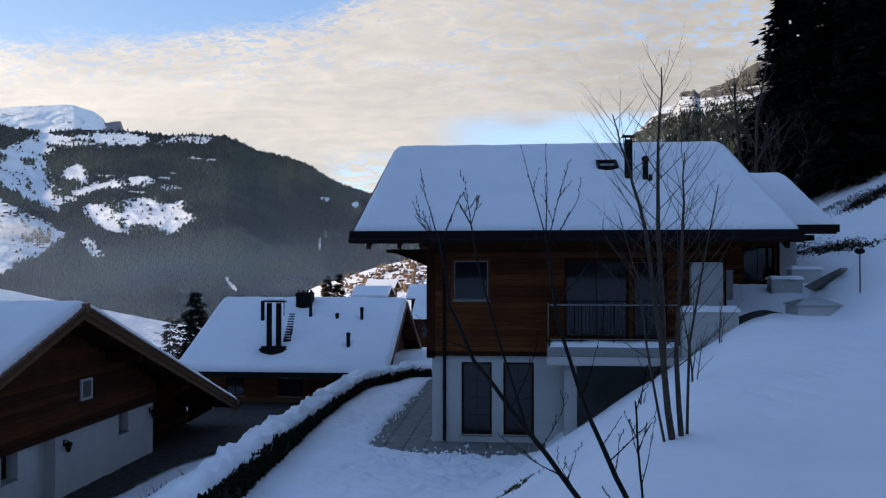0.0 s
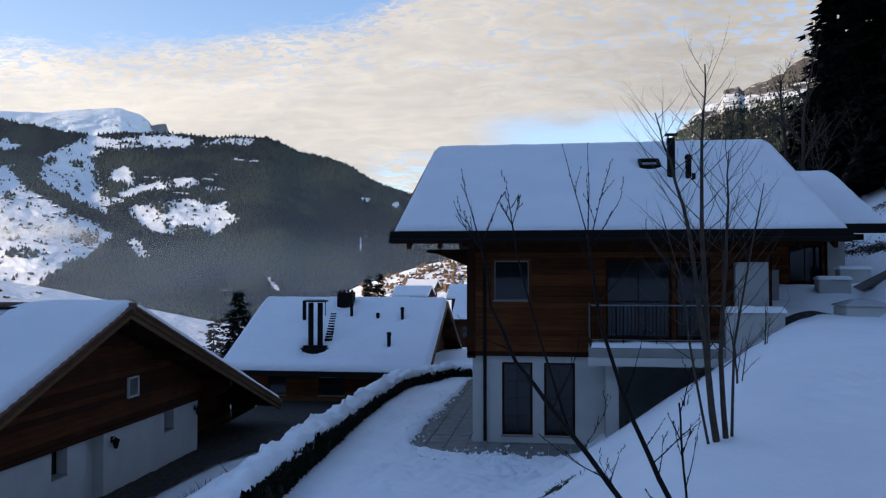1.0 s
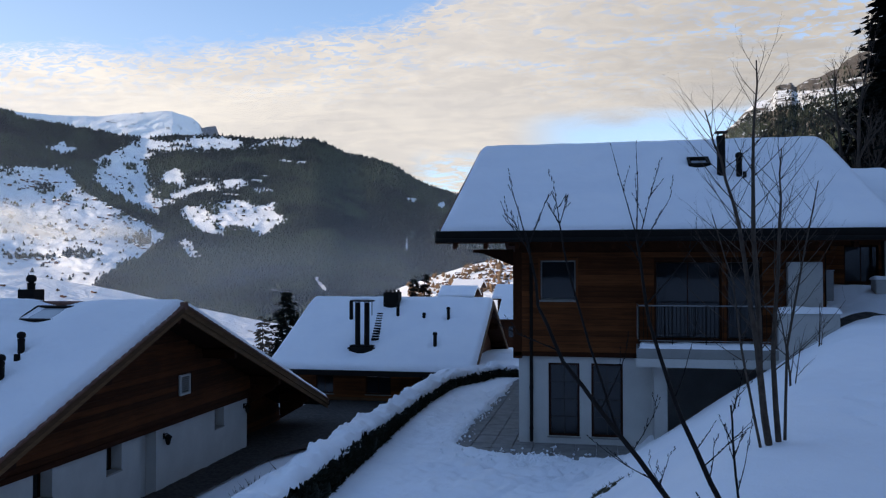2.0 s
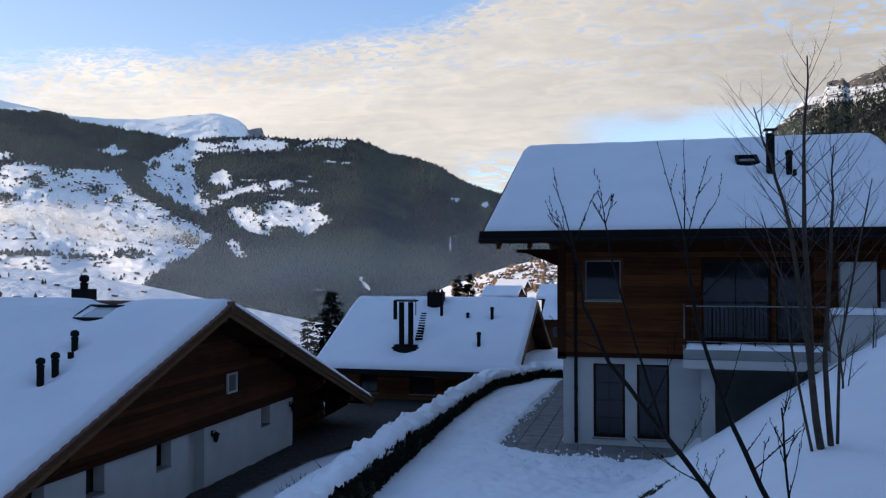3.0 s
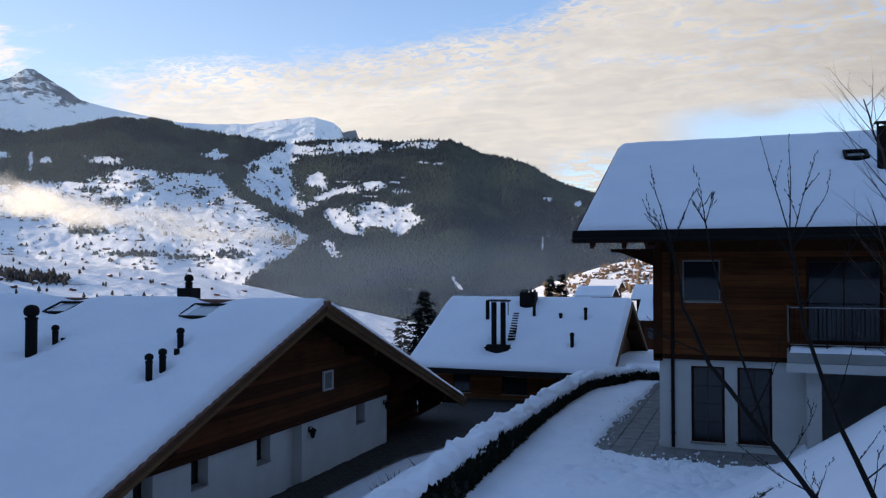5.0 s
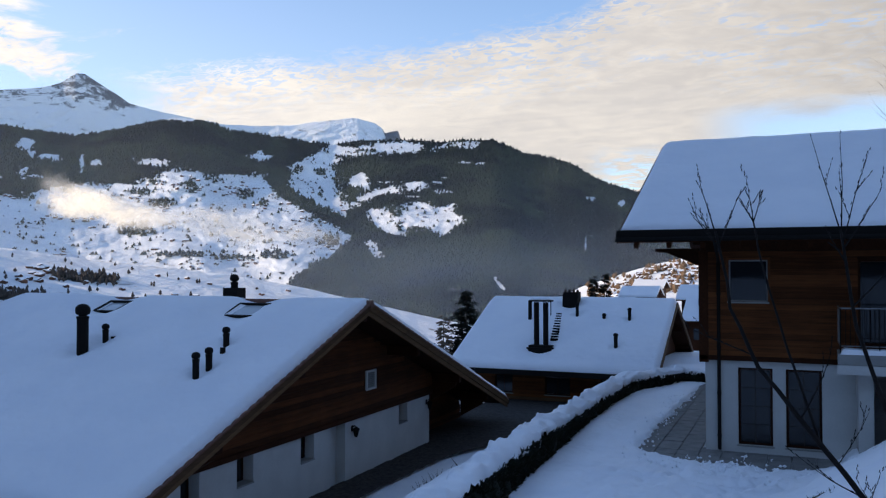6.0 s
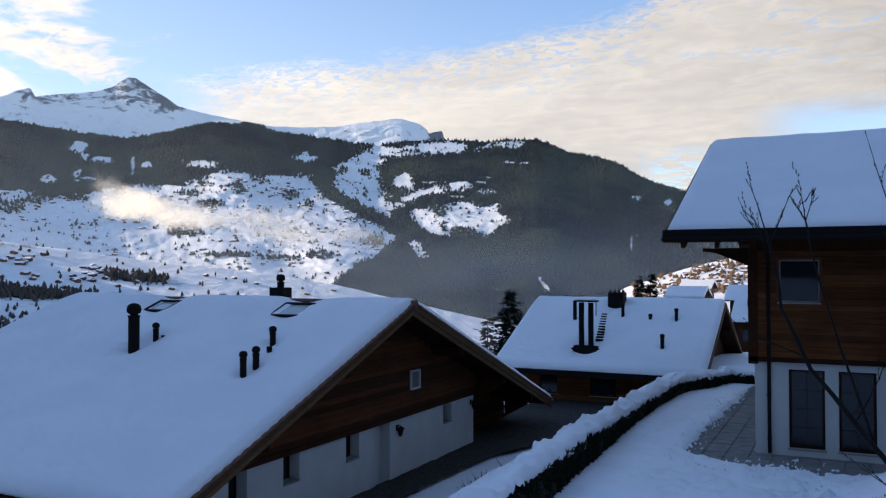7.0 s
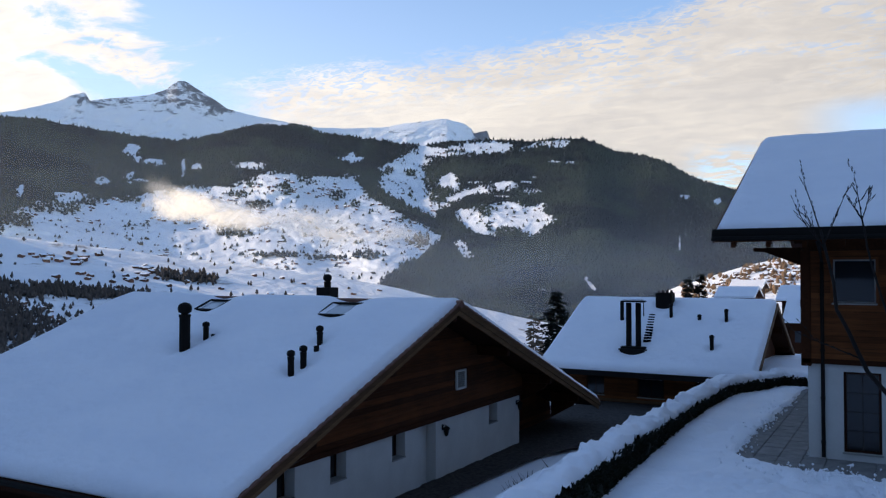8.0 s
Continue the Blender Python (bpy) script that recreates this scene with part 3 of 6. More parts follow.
def far_needle_build(n, at):
    r = n.add("ShaderNodeNewGeometry").outputs["Random Per Island"]
    p = world_at(n)
    # broad patches: kinds of tree, and sunlit against shaded slopes in the colour
    stand = n.math("MULTIPLY_ADD", n.noise(p, 0.0016, 3, 0.5), 0.6, n.math("MULTIPLY", n.noise(p, 0.005, 6, 0.62), 0.5))
    c = n.mix(n.math("MULTIPLY_ADD", n.ramp(stand, 0.50, 0.62), 0.85, n.math("MULTIPLY", r, 0.3)), rgb(0.005, 0.009, 0.011), rgb(0.046, 0.056, 0.036))
    return surface(n, c, 0.9)


ROUND = ((0.36, -0.1, 0.8), (0.22, 0.8, 1.0), (0.5, 1.0, 0.8))
FAR_NEEDLE = material("far conifers in lit and dark patches", far_needle_build)
rs = np.random.RandomState(5)
az, el = rs.uniform(-64, 8, 150000), rs.uniform(-6, 9.6, 150000)
keep = rs.uniform(0, 1, az.size) < np.maximum(woods(az, el) * 0.97, 0.004 + 0.05 * step(fract(az * 1.4, el * 2.6, 4, 88), 0.28, 0.6))
P, s = on_side(az[keep], el[keep])
P = P[s < 0.9995]
scatter("mountain_woods", P, FAR * rs.uniform(3.5, 9.5, len(P)) * (0.5 + 0.5 * np.hypot(P[:, 0], P[:, 1]) / 2000 / FAR), FAR * rs.uniform(2.2, 5.0, len(P)), FAR_NEEDLE, "dark spruce forest on the mountainside", 6)
TWIGS = material("bare brown copse", plain((0.085, 0.066, 0.054), 0.9, 0.4, 0.08, 0.0))
VILLAGE_TWIGS = material("bare rust-brown trees", plain((0.20, 0.125, 0.075), 0.9, 0.4, 0.1, 0.0))
az, el = rs.uniform(-64, -22, 60000), rs.uniform(-2, 8, 60000)
keep = (woods(az, el) < 0.3) & (rs.uniform(0, 1, az.size) < 0.01 + 0.16 * step(fract(az * 2.2, el * 4.5, 4, 89), 0.32, 0.6))
P, s = on_side(az[keep], el[keep])
scatter("field_copse", P[s < 0.99], FAR * rs.uniform(2.0, 5.5, len(P[s < 0.99])), FAR * rs.uniform(1.2, 2.8, len(P[s < 0.99])), TWIGS, "bare grey-brown trees and bushes on the snowy fields", 10, 6, ROUND)
az, el = rs.uniform(-64, -20, 70000), rs.uniform(-6, 3, 70000)
keep = rs.uniform(0, 1, az.size) < np.maximum(hill_woods(az, el) * 0.9, 0.002 + 0.025 * step(fract(az * 2.0, el * 4.0, 4, 93), 0.3, 0.6))
keep &= rs.uniform(0, 1, az.size) < 0.06 + 0.94 * step(-az, 31, 36)
P, s = on_hill(az[keep], el[keep])
P = P[(s < 0.99) & (s > 0.02)]
scatter("hillside_woods", P, FAR * rs.uniform(1.6, 4.4, len(P)), FAR * rs.uniform(0.7, 1.5, len(P)), material("dark bare wood", plain((0.072, 0.060, 0.053), 0.9, 0.4, 0.3, 0.0)), "bare dark copses on the snowy hillside", 7, 6, ROUND)
az, el = rs.uniform(5, 26, 30000), rs.uniform(4, 12.5, 30000)
tree_top = np.interp(az, [6, 9, 11, 13, 17], [8.8, 9.7, 10.3, 10.6, 11.2]) + 0.35 * fract(az * 2.0, el * 3.0, 4, 95)
keep = rs.uniform(0, 1, az.size) < np.maximum(0.95 * step(tree_top - el, 0.0, 0.3), 0.10)
P, s = on_cliff(az[keep], el[keep])
P = P[s < 0.985]
scatter("cliff_woods", P, FAR * rs.uniform(3.5, 8, len(P)), FAR * rs.uniform(1.5, 3, len(P)), FAR_NEEDLE, "olive-dark trees on the cliff's foot", 8)

az, el = rs.uniform(-13.5, -3, 5000), rs.uniform(-2.0, 1.2, 5000)
keep = rs.uniform(0, 1, az.size) < 0.05 + 0.40 * step(fract(az * 2, el * 3, 3, 96), 0.1, 0.5)
P, s = on_village(az[keep], el[keep])
P = P[(s < 0.99) & (s > 0.02)]
scatter("village_copse", P, FAR * rs.uniform(1.2, 3.2, len(P)), FAR * rs.uniform(0.6, 1.4, len(P)), VILLAGE_TWIGS, "bare brown trees between the village houses", 9, 6, ROUND)

# far chalets, each a little timber box under a snowy gable
FARWOOD = material("far chalet timber", plain((0.125, 0.062, 0.042), 0.8, 0.7, 0.02, 0.0))


def far_chalet(scale):
    wall = part("far_chalet", prism([(-3.4, -3), (-3.4, 3.0), (0, 4.6), (3.4, 3.0), (3.4, -3)], "x", -4, 4), FARWOOD)
    part("roof", prism([(-4.4, 2.6), (-4.4, 3.1), (0, 5.2), (4.4, 3.1), (4.4, 2.6), (0, 4.6)], "x", -4.8, 4.8), SNOW, wall)
    for x in (-2, 1.5):
        part("window", box(x, x + 0.9, -3.46, -3.38, 0.6, 1.8), GLASS, wall)
    wall.scale = (scale,) * 3
    return tagged(wall, "small dark timber chalet under a snowy roof", "house", "chalets scattered over the valley slopes")


model = far_chalet(FAR)
used = False


def turned(az, el, place):
    P, s = place(np.array([az]), np.array([el]))
    return None if s[0] > 0.97 else pose(*P[0], 0, 0, rs.uniform(-35, 35) + (90 if rs.uniform(0, 1) < 0.6 else 0))


def settle(place, az, el, scale):
    global used
    m = turned(az, el, place)
    if m is None:
        return
    if not used:
        model.matrix_basis, used = m, True
        model.scale = (scale * FAR,) * 3
        return
    c = copy_thing(model, m)
    c.scale = (FAR * scale * rs.uniform(0.75, 1.25), FAR * scale * rs.uniform(0.8, 1.1), FAR * scale * rs.uniform(0.7, 1.0))


# the farthest ones, on the mountainside, in one mesh: timber below, snow on the gable
hut_v, hut_f, hut_m = [], [], []


def hut(az, el, scale):
    m = turned(az, el, on_side)
    if m is None:
        return
    L, W, H = (FAR * scale * rs.uniform(0.7, 1.3) * v for v in (4.5, 3.6, 3.2))
    for outline, mat_at, x in (([(-W, -2), (-W, H * 0.8), (0, H * 1.4), (W, H * 0.8), (W, -2)], 0, L), ([(-W * 1.3, H * 0.7), (-W * 1.3, H * 0.9), (0, H * 1.7), (W * 1.3, H * 0.9), (W * 1.3, H * 0.7), (0, H * 1.42)], 1, L * 1.2)):
        q, k = len(hut_v), len(outline)
        hut_v.extend(tuple(m @ Vector((e, p, z))) for e in (-x, x) for p, z in outline)
        hut_f.extend([tuple(range(q, q + k)), tuple(range(q + 2 * k - 1, q + k - 1, -1))] + [(q + i, q + (i + 1) % k, q + k + (i + 1) % k, q + k + i) for i in range(k)])
        hut_m.extend([mat_at] * (k + 2))


for _ in range(62):
    a0, e0 = rs.uniform(-58, -29), rs.uniform(0.2, 6.0)
    for _ in range(rs.randint(2, 8)):
        a, e = a0 + rs.normal(0, 0.7), e0 + rs.normal(0, 0.10)
        if woods(np.array([a]), np.array([e]))[0] < 0.4:
            hut(a, e, 0.74)
for _ in range(60):
    a = rs.uniform(-33, -19)
    e = rs.uniform(3.0, 8.6)
    if woods(np.array([a]), np.array([e]))[0] < 0.2:
        hut(a, e, 0.62)
me = bpy.data.meshes.new("mountain_huts")
me.from_pydata(hut_v, [], hut_f)
me.materials.append(FARWOOD)
me.materials.append(SNOW)
me.polygons.foreach_set("material_index", hut_m)
tagged(part("mountain_huts", me, None), "tiny brown chalets under snow scattered over the mountain meadows", "houses", kind="stuff")
for _ in range(60):
    a = rs.uniform(-60, -30)
    settle(on_hill, a, rs.uniform(-4.5, np.interp(a, [-60, -46, -30], [2.2, 0.4, -2.0])), 0.40)
for _ in range(9):
    a0, e0 = rs.uniform(-58, -46), rs.uniform(-0.9, 0.9)
    for _ in range(5):
        settle(on_hill, a0 + rs.normal(0, 0.6), e0 + rs.normal(0, 0.12), 0.5)
for _ in range(40):
    a = rs.uniform(-60, -53.5)
    settle(on_hill, a, rs.uniform(-4.6, -1.8), 0.34)
for _ in range(170):
    a = -3.0 - 8.6 * rs.uniform(0, 1) ** 1.2
    settle(on_village, a, np.interp(a, [-12, -10, -8.5, -6], [-1.2, -0.3, 0.35, 0.8]) - 1.7 * rs.uniform(0, 1) ** 1.1, 0.31)

# ---------------------------------------------------------------- building helpers


def cut(lo, hi, holes):
    """The stretches of lo..hi that the holes leave over."""
    out, at = [], lo
    for a, b in sorted(holes):
        if b <= at or a >= hi:
            continue
        if a > at:
            out.append((at, a))
        at = max(at, b)
    if at < hi:
        out.append((at, hi))
    return out


def pierced(axis, a0, a1, z0, z1, b0, b1, holes, bm=None):
    """A wall along an axis ('x' or 'y') with openings (a0, a1, z0, z1) through its thickness b0..b1."""
    bm = bm or bmesh.new()
    cz = sorted({z0, z1, *[v for h in holes for v in h[2:4] if z0 < v < z1]})
    ca = sorted({a0, a1, *[v for h in holes for v in h[0:2] if a0 < v < a1]})
    full = {(i, j) for i in range(len(ca) - 1) for j in range(len(cz) - 1)
            if not any(h[0] < (ca[i] + ca[i + 1]) / 2 < h[1] and h[2] < (cz[j] + cz[j + 1]) / 2 < h[3] for h in holes)}
    made = {}

    def corner(i, j, b):
        if (i, j, b) not in made:
            made[i, j, b] = bm.verts.new((ca[i], b, cz[j]) if axis == "x" else (b, ca[i], cz[j]))
        return made[i, j, b]

    for i, j in full:
        for b in (b0, b1):
            bm.faces.new([corner(i + p, j + q, b) for p, q in ((0, 0), (1, 0), (1, 1), (0, 1))])
        for di, dj, e0, e1 in ((-1, 0, (0, 0), (0, 1)), (1, 0, (1, 0), (1, 1)), (0, -1, (0, 0), (1, 0)), (0, 1, (0, 1), (1, 1))):
            if (i + di, j + dj) not in full:
                bm.faces.new([corner(i + e0[0], j + e0[1], b0), corner(i + e1[0], j + e1[1], b0), corner(i + e1[0], j + e1[1], b1), corner(i + e0[0], j + e0[1], b1)])
    return bm


def boards(axis, a0, a1, z0, z1, face, out, mat, parent, holes=(), step_z=0.165, top=None):
    """Horizontal boards, each its own piece, standing proud of a wall's face."""
    k = 0
    z = z0
    while z < z1 - 0.02:
        hi = min(z + step_z, z1)
        mid = (z + hi) / 2
        lo_a, hi_a = top(mid) if top else (a0, a1)
        lo_a, hi_a = max(a0, lo_a), min(a1, hi_a)
        if hi_a - lo_a > 0.1:
            for a, b in cut(lo_a, hi_a, [(h[0], h[1]) for h in holes if h[2] - 0.05 < mid < h[3] + 0.05]):
                thick = 0.028 + 0.006 * ((k * 7) % 5) / 5
                f0, f1 = sorted((face, face + out * thick))
                bm = box(a, b, f0, f1, z, hi - 0.008) if axis == "x" else box(f0, f1, a, b, z, hi - 0.008)
                part("board", bm, mat, parent)
        z = hi
        k += 1


def window_front(name, x0, x1, z0, z1, y, parent, cols, rows, casing, bar=0.05, sill=True, bars=None):
    """A window or glazed door that faces the front, set into an opening: casing, glazing bars, panes, sill."""
    bars = bars or casing
    w = part(name, pierced("x", x0, x1, z0, z1, y + 0.04, y + 0.10, [(x0 + bar, x1 - bar, z0 + bar, z1 - bar)]), casing, parent)
    gx = lin(x0 + bar, x1 - bar, cols + 1)
    gz = lin(z0 + bar, z1 - bar, rows + 1)
    for i in range(cols):
        for j in range(rows):
            pane = part("pane", box(gx[i] + 0.008, gx[i + 1] - 0.008, y + 0.066, y + 0.074, gz[j] + 0.008, gz[j + 1] - 0.008), GLASS, w)
            pane.visible_shadow = False
    for g in gx[1:-1]:
        part("glazing_bar", box(g - 0.014, g + 0.014, y + 0.05, y + 0.09, z0 + bar, z1 - bar), bars, w)
    for g in gz[1:-1]:
        part("glazing_bar", box(x0 + bar, x1 - bar, y + 0.052, y + 0.088, g - 0.011, g + 0.011), bars, w)
    if sill:
        part("sill", box(x0 - 0.04, x1 + 0.04, y - 0.07, y + 0.04, z0 - 0.05, z0 - 0.003, 0.008), CONCRETE, w)
    return w


def window_gable(name, y0, y1, z0, z1, x, parent, casing):
    """A small window in a wall that faces +x."""
    w = part(name, pierced("y", y0, y1, z0, z1, x - 0.40, x - 0.34, [(y0 + 0.05, y1 - 0.05, z0 + 0.05, z1 - 0.05)]), casing, parent)
    part("pane", box(x - 0.374, x - 0.366, y0 + 0.05, y1 - 0.05, z0 + 0.05, z1 - 0.05), GLASS, w)
    part("sill", box(x - 0.34, x + 0.04, y0 + 0.004, y1 - 0.004, z0 + 0.004, z0 + 0.05, 0.008), CONCRETE, w)
    return w


def snow_roof(parent, x0, x1, y_eave, z_eave, y_ridge, z_ridge, y_back, z_back, thick, seed, dips=(), y_lift=0.0):
    """A thick snow cover over a gable roof, rounded along its edges and sunk round pipes.
    The heights are those of the snow's top as it would be without its rounded edge."""
    xs_, m = lin(x0, x1, 110), 150
    v = np.concatenate([lin(0, 0.06, 12)[:-1], lin(0.06, 0.94, m - 22), lin(0.94, 1, 12)[1:]])
    yy = np.where(v < 0.5, y_eave + (y_ridge - y_eave) * v * 2, y_ridge + (y_back - y_ridge) * (v - 0.5) * 2)
    U, V = np.meshgrid(xs_, yy)
    plane = np.where(V < y_ridge, z_eave + (z_ridge - z_eave) * (V - y_eave) / (y_ridge - y_eave), z_ridge + (z_back - z_ridge) * (V - y_ridge) / (y_back - y_ridge))
    plane = plane - 0.10 * np.exp(-((V - y_ridge) / 0.55) ** 2)
    edge = np.minimum(np.minimum(U - x0, x1 - U), np.minimum(V - y_eave, y_back - V))
    round_off = np.sqrt(np.clip(1 - (1 - np.clip(edge / 0.28, 0, 1)) ** 2, 0, 1))
    lump = 0.035 * fract(U * 0.5, V * 0.6, 4, seed) + 0.012 * fract(U * 3, V * 3, 3, seed + 1) * step(edge, 0.0, 0.1)
    Z = plane - thick + thick * (0.12 + 0.88 * round_off) + lump * round_off
    for dx, dy, rad, deep in dips:
        Z = Z - deep * np.exp(-(((U - dx) / rad) ** 2 + ((V - dy + rad * 0.3) / (rad * 1.3)) ** 2))
    under = np.stack([U, V, plane - thick - 0.02], -1)
    top = np.stack([U, V, np.maximum(Z, plane - thick + 0.01)], -1)
    me = grid_mesh("roof_snow", top)
    bm = bmesh.new()
    bm.from_mesh(me)
    ring = [e for e in bm.edges if e.is_boundary]
    made = bmesh.ops.extrude_edge_only(bm, edges=ring)
    for g in made["geom"]:
        if isinstance(g, bmesh.types.BMVert):
            g.co.z -= thick * 0.16
            g.co.x += 0.03 * (1 if g.co.x < (x0 + x1) / 2 else -1)
            g.co.y += 0.03 * (1 if g.co.y < y_ridge else -1)
    bm.to_mesh(me)
    bm.free()
    return part("roof_snow", me, SNOW, parent, "thick smooth snow", smooth=True)


def roof_deck(parent, x0, x1, y_eave, z_eave, y_ridge, z_ridge, y_back, z_back, thick, mat):
    return part("roof", prism([(y_eave, z_eave - thick), (y_eave, z_eave), (y_ridge, z_ridge), (y_back, z_back), (y_back, z_back - thick), (y_ridge, z_ridge - thick)], "x", x0, x1), mat, parent, "dark timber roof deck under the snow")


def flue(name, x, y, z0, z1, radius, label, cap="ball", group="", square=False):
    """A roof pipe with its collar and cap."""
    t = thing(name, label, "chimney", (x, y, z0), group)
    if square:
        part("shaft", box(-radius, radius, -radius, radius, 0, z1 - z0, 0.015), DARKMETAL, t)
    else:
        part("shaft", tube([(0, 0, 0), (0, 0, z1 - z0)], [radius, radius], 12), DARKMETAL, t, smooth=False)
    h = z1 - z0
    if cap == "ball":
        r = radius * 1.02
        prof = [(0.7, 0.0), (0.7, 0.3), (1.15, 0.55), (1.3, 1.1), (1.2, 1.7), (0.85, 2.1), (0.3, 2.3)]
        part("cap", tube([(0, 0, h + r * b) for a, b in prof], [r * a for a, b in prof], 12), DARKMETAL, t, smooth=True)
        part("collar", tube([(0, 0, h - 0.05), (0, 0, h + 0.02)], [radius * 1.1] * 2, 12), DARKMETAL, t)
    elif cap == "plate":
        part("cap", box(-radius * 1.5, radius * 1.5, -radius * 1.5, radius * 1.5, h + 0.10, h + 0.14, 0.01), DARKMETAL, t)
        for a in (-1, 1):
            for b in (-1, 1):
                part("cap_leg", box(a * radius * 0.7 - 0.012, a * radius * 0.7 + 0.012, b * radius * 0.7 - 0.012, b * radius * 0.7 + 0.012, h - 0.02, h + 0.10), DARKMETAL, t)
    return t


def skylight(x0, x1, y0, y1, z0, z1, label, pane):
    """A roof window lying in the slope: frame and pane."""
    s = thing("roof_window", label, "roof window", ((x0 + x1) / 2, (y0 + y1) / 2, (z0 + z1) / 2))
    tilt = math.atan2(z1 - z0, y1 - y0)
    m = Matrix.Rotation(tilt, 4, "X")
    w, d = (x1 - x0) / 2, math.hypot(y1 - y0, z1 - z0) / 2

    def leaned(bm):
        bm.transform(m)
        return bm

    bm = bmesh.new()
    for a in ((-w, w, -d, -d + 0.09), (-w, w, d - 0.09, d), (-w, -w + 0.09, -d + 0.09, d - 0.09), (w - 0.09, w, -d + 0.09, d - 0.09)):
        box(a[0], a[1], a[2], a[3], -0.35, 0.06, bm=bm)
    part("frame", leaned(bm), DARKMETAL, s)
    part("pane", leaned(box(-w + 0.09, w - 0.09, -d + 0.09, d - 0.09, -0.02, 0.0)), pane, s)
    return s


def pane_sky_build(n, at):
    # the pale base colour carries the bright sky reflected in the pane
    return surface(n, rgb(0.45, 0.47, 0.48), 0.15, n.noise(world_at(n), 6.0, 3), 0.003, 0.3, Specular_IOR_Level=0.5)


PANE_SKY = material("roof pane, sky reflection in its colour", pane_sky_build)

# ---------------------------------------------------------------- the larch chalet
house = thing("chalet", "two-storey larch chalet on a white rendered base", "house", (0, 0, 0))
F = 25.0
UP_HOLES = [(-1.86, -0.83, 4.19, 5.36), (1.42, 3.30, 3.06, 5.36), (3.42, 4.40, 3.06, 5.36)]
LOW_HOLES = [(-1.64, -0.73, 0.17, 2.33), (-0.39, 0.52, 0.17, 2.33)]
part("wall", pierced("x", -2.58, 6.1, 2.60, 5.98, F, F + 0.22, UP_HOLES), BEAM, house)
part("side_wall", box(-2.58, -2.36, F + 0.22, 39.8, 2.6, 5.98), LARCH_SIDE_SHADED, house)
part("side_wall", box(5.88, 6.1, F + 0.22, 39.8, -0.2, 5.98), LARCH_SIDE_SHADED, house)
part("back_wall", box(-2.58, 6.1, 39.8, 40.0, -0.2, 5.98), LARCH, house)
part("base_wall", pierced("x", -2.52, 1.36, -0.25, 2.60, F + 0.05, F + 0.27, LOW_HOLES), RENDERED, house, "white rendered wall")
part("base_side", box(-2.52, -2.30, F + 0.27, 39.7, -0.25, 2.6), RENDERED, house)
part("storey_floor", box(-2.36, 5.88, F + 0.22, 39.8, 2.5, 2.62), CONCRETE, house)
part("storey_floor", box(-2.30, 5.88, F + 0.27, 39.7, -0.2, 0.05), SLAB, house)
part("inner_wall", box(-2.3, 5.88, 30.0, 30.15, 0.05, 5.9), CONCRETE, house)
part("gable", prism([(F, 5.98), (32.6, 9.0), (39.8, 5.98)], "x", -2.55, -2.35), LARCH_SIDE_SHADED, house)
part("gable", prism([(F, 5.98), (32.6, 9.0), (39.8, 5.98)], "x", 5.87, 6.07), LARCH_SIDE_SHADED, house)
boards("x", -2.42, 6.05, 2.64, 5.62, F, -1, LARCH, house, UP_HOLES)
part("top_beam", box(-2.62, 6.2, F - 0.07, F + 0.02, 5.62, 5.9, 0.01), BEAM, house)
part("foot_beam", box(-2.66, 6.12, F - 0.06, F + 0.03, 2.52, 2.66, 0.01), BEAM, house)
part("corner_post", box(-2.68, -2.42, F - 0.06, F + 0.2, 2.45, 5.62, 0.015), BEAM, house)
window_front("window", -1.86, -0.83, 4.19, 5.36, F, house, 1, 1, CONCRETE, 0.035)
for k in (0, 1):
    x = LOW_HOLES[k]
    window_front("glazed_door", x[0], x[1], x[2], x[3], F + 0.09, house, 2, 4, BEAM, 0.06, True, SOIL)
window_front("balcony_door", 1.42, 3.30, 3.06, 5.36, F, house, 2, 1, BEAM, 0.06, False)
window_front("balcony_door", 3.42, 4.40, 3.06, 5.36, F, house, 1, 1, BEAM, 0.06, False)
part("window_trim", pierced("x", -1.93, -0.76, 4.12, 5.43, F - 0.05, F - 0.002, [(-1.86, -0.83, 4.19, 5.36)]), LARCH, house)
part("curtain", prism([(-1.80 + 0.05 * i, F + 0.30 + 0.03 * (i % 2)) for i in range(8)] + [(-1.45, F + 0.36), (-1.80, F + 0.36)], "z", 4.2, 5.3), RENDERED, house, "pale curtain")

# roof
EY, EZ, RY, RZ, BY, BZ = 23.75, 5.98, 32.6, 9.72, 41.5, 5.98
roof_deck(house, -4.72, 7.83, EY, EZ, RY, RZ, BY, BZ, 0.14, BEAM)
snow_roof(house, -4.74, 7.86, EY - 0.02, EZ + 0.33, RY, RZ + 0.38, BY, BZ + 0.33, 0.33, 101, [(3.77, 28.5, 0.35, 0.16), (4.3, 28.2, 0.3, 0.14), (3.2, 30.0, 0.55, 0.30)])
part("fascia", box(-4.78, 7.88, EY - 0.12, EY - 0.02, 5.88, 6.20, 0.01), DARKMETAL, house, "near-black metal eaves board")
part("gutter", tube([(-4.78, EY - 0.17, 5.93), (7.88, EY - 0.17, 5.93)], [0.065, 0.065], 10), DARKMETAL, house)
bm = prism([(EY - 0.05, EZ - 0.16), (EY - 0.05, EZ + 0.08), (RY, RZ + 0.08), (RY, RZ - 0.16)], "x", -4.77, -4.72)
part("bargeboard", bm, BEAM, house)
bm = prism([(EY - 0.05, EZ - 0.16), (EY - 0.05, EZ + 0.08), (RY, RZ + 0.08), (RY, RZ - 0.16)], "x", 7.83, 7.88)
part("bargeboard", bm, BEAM, house)
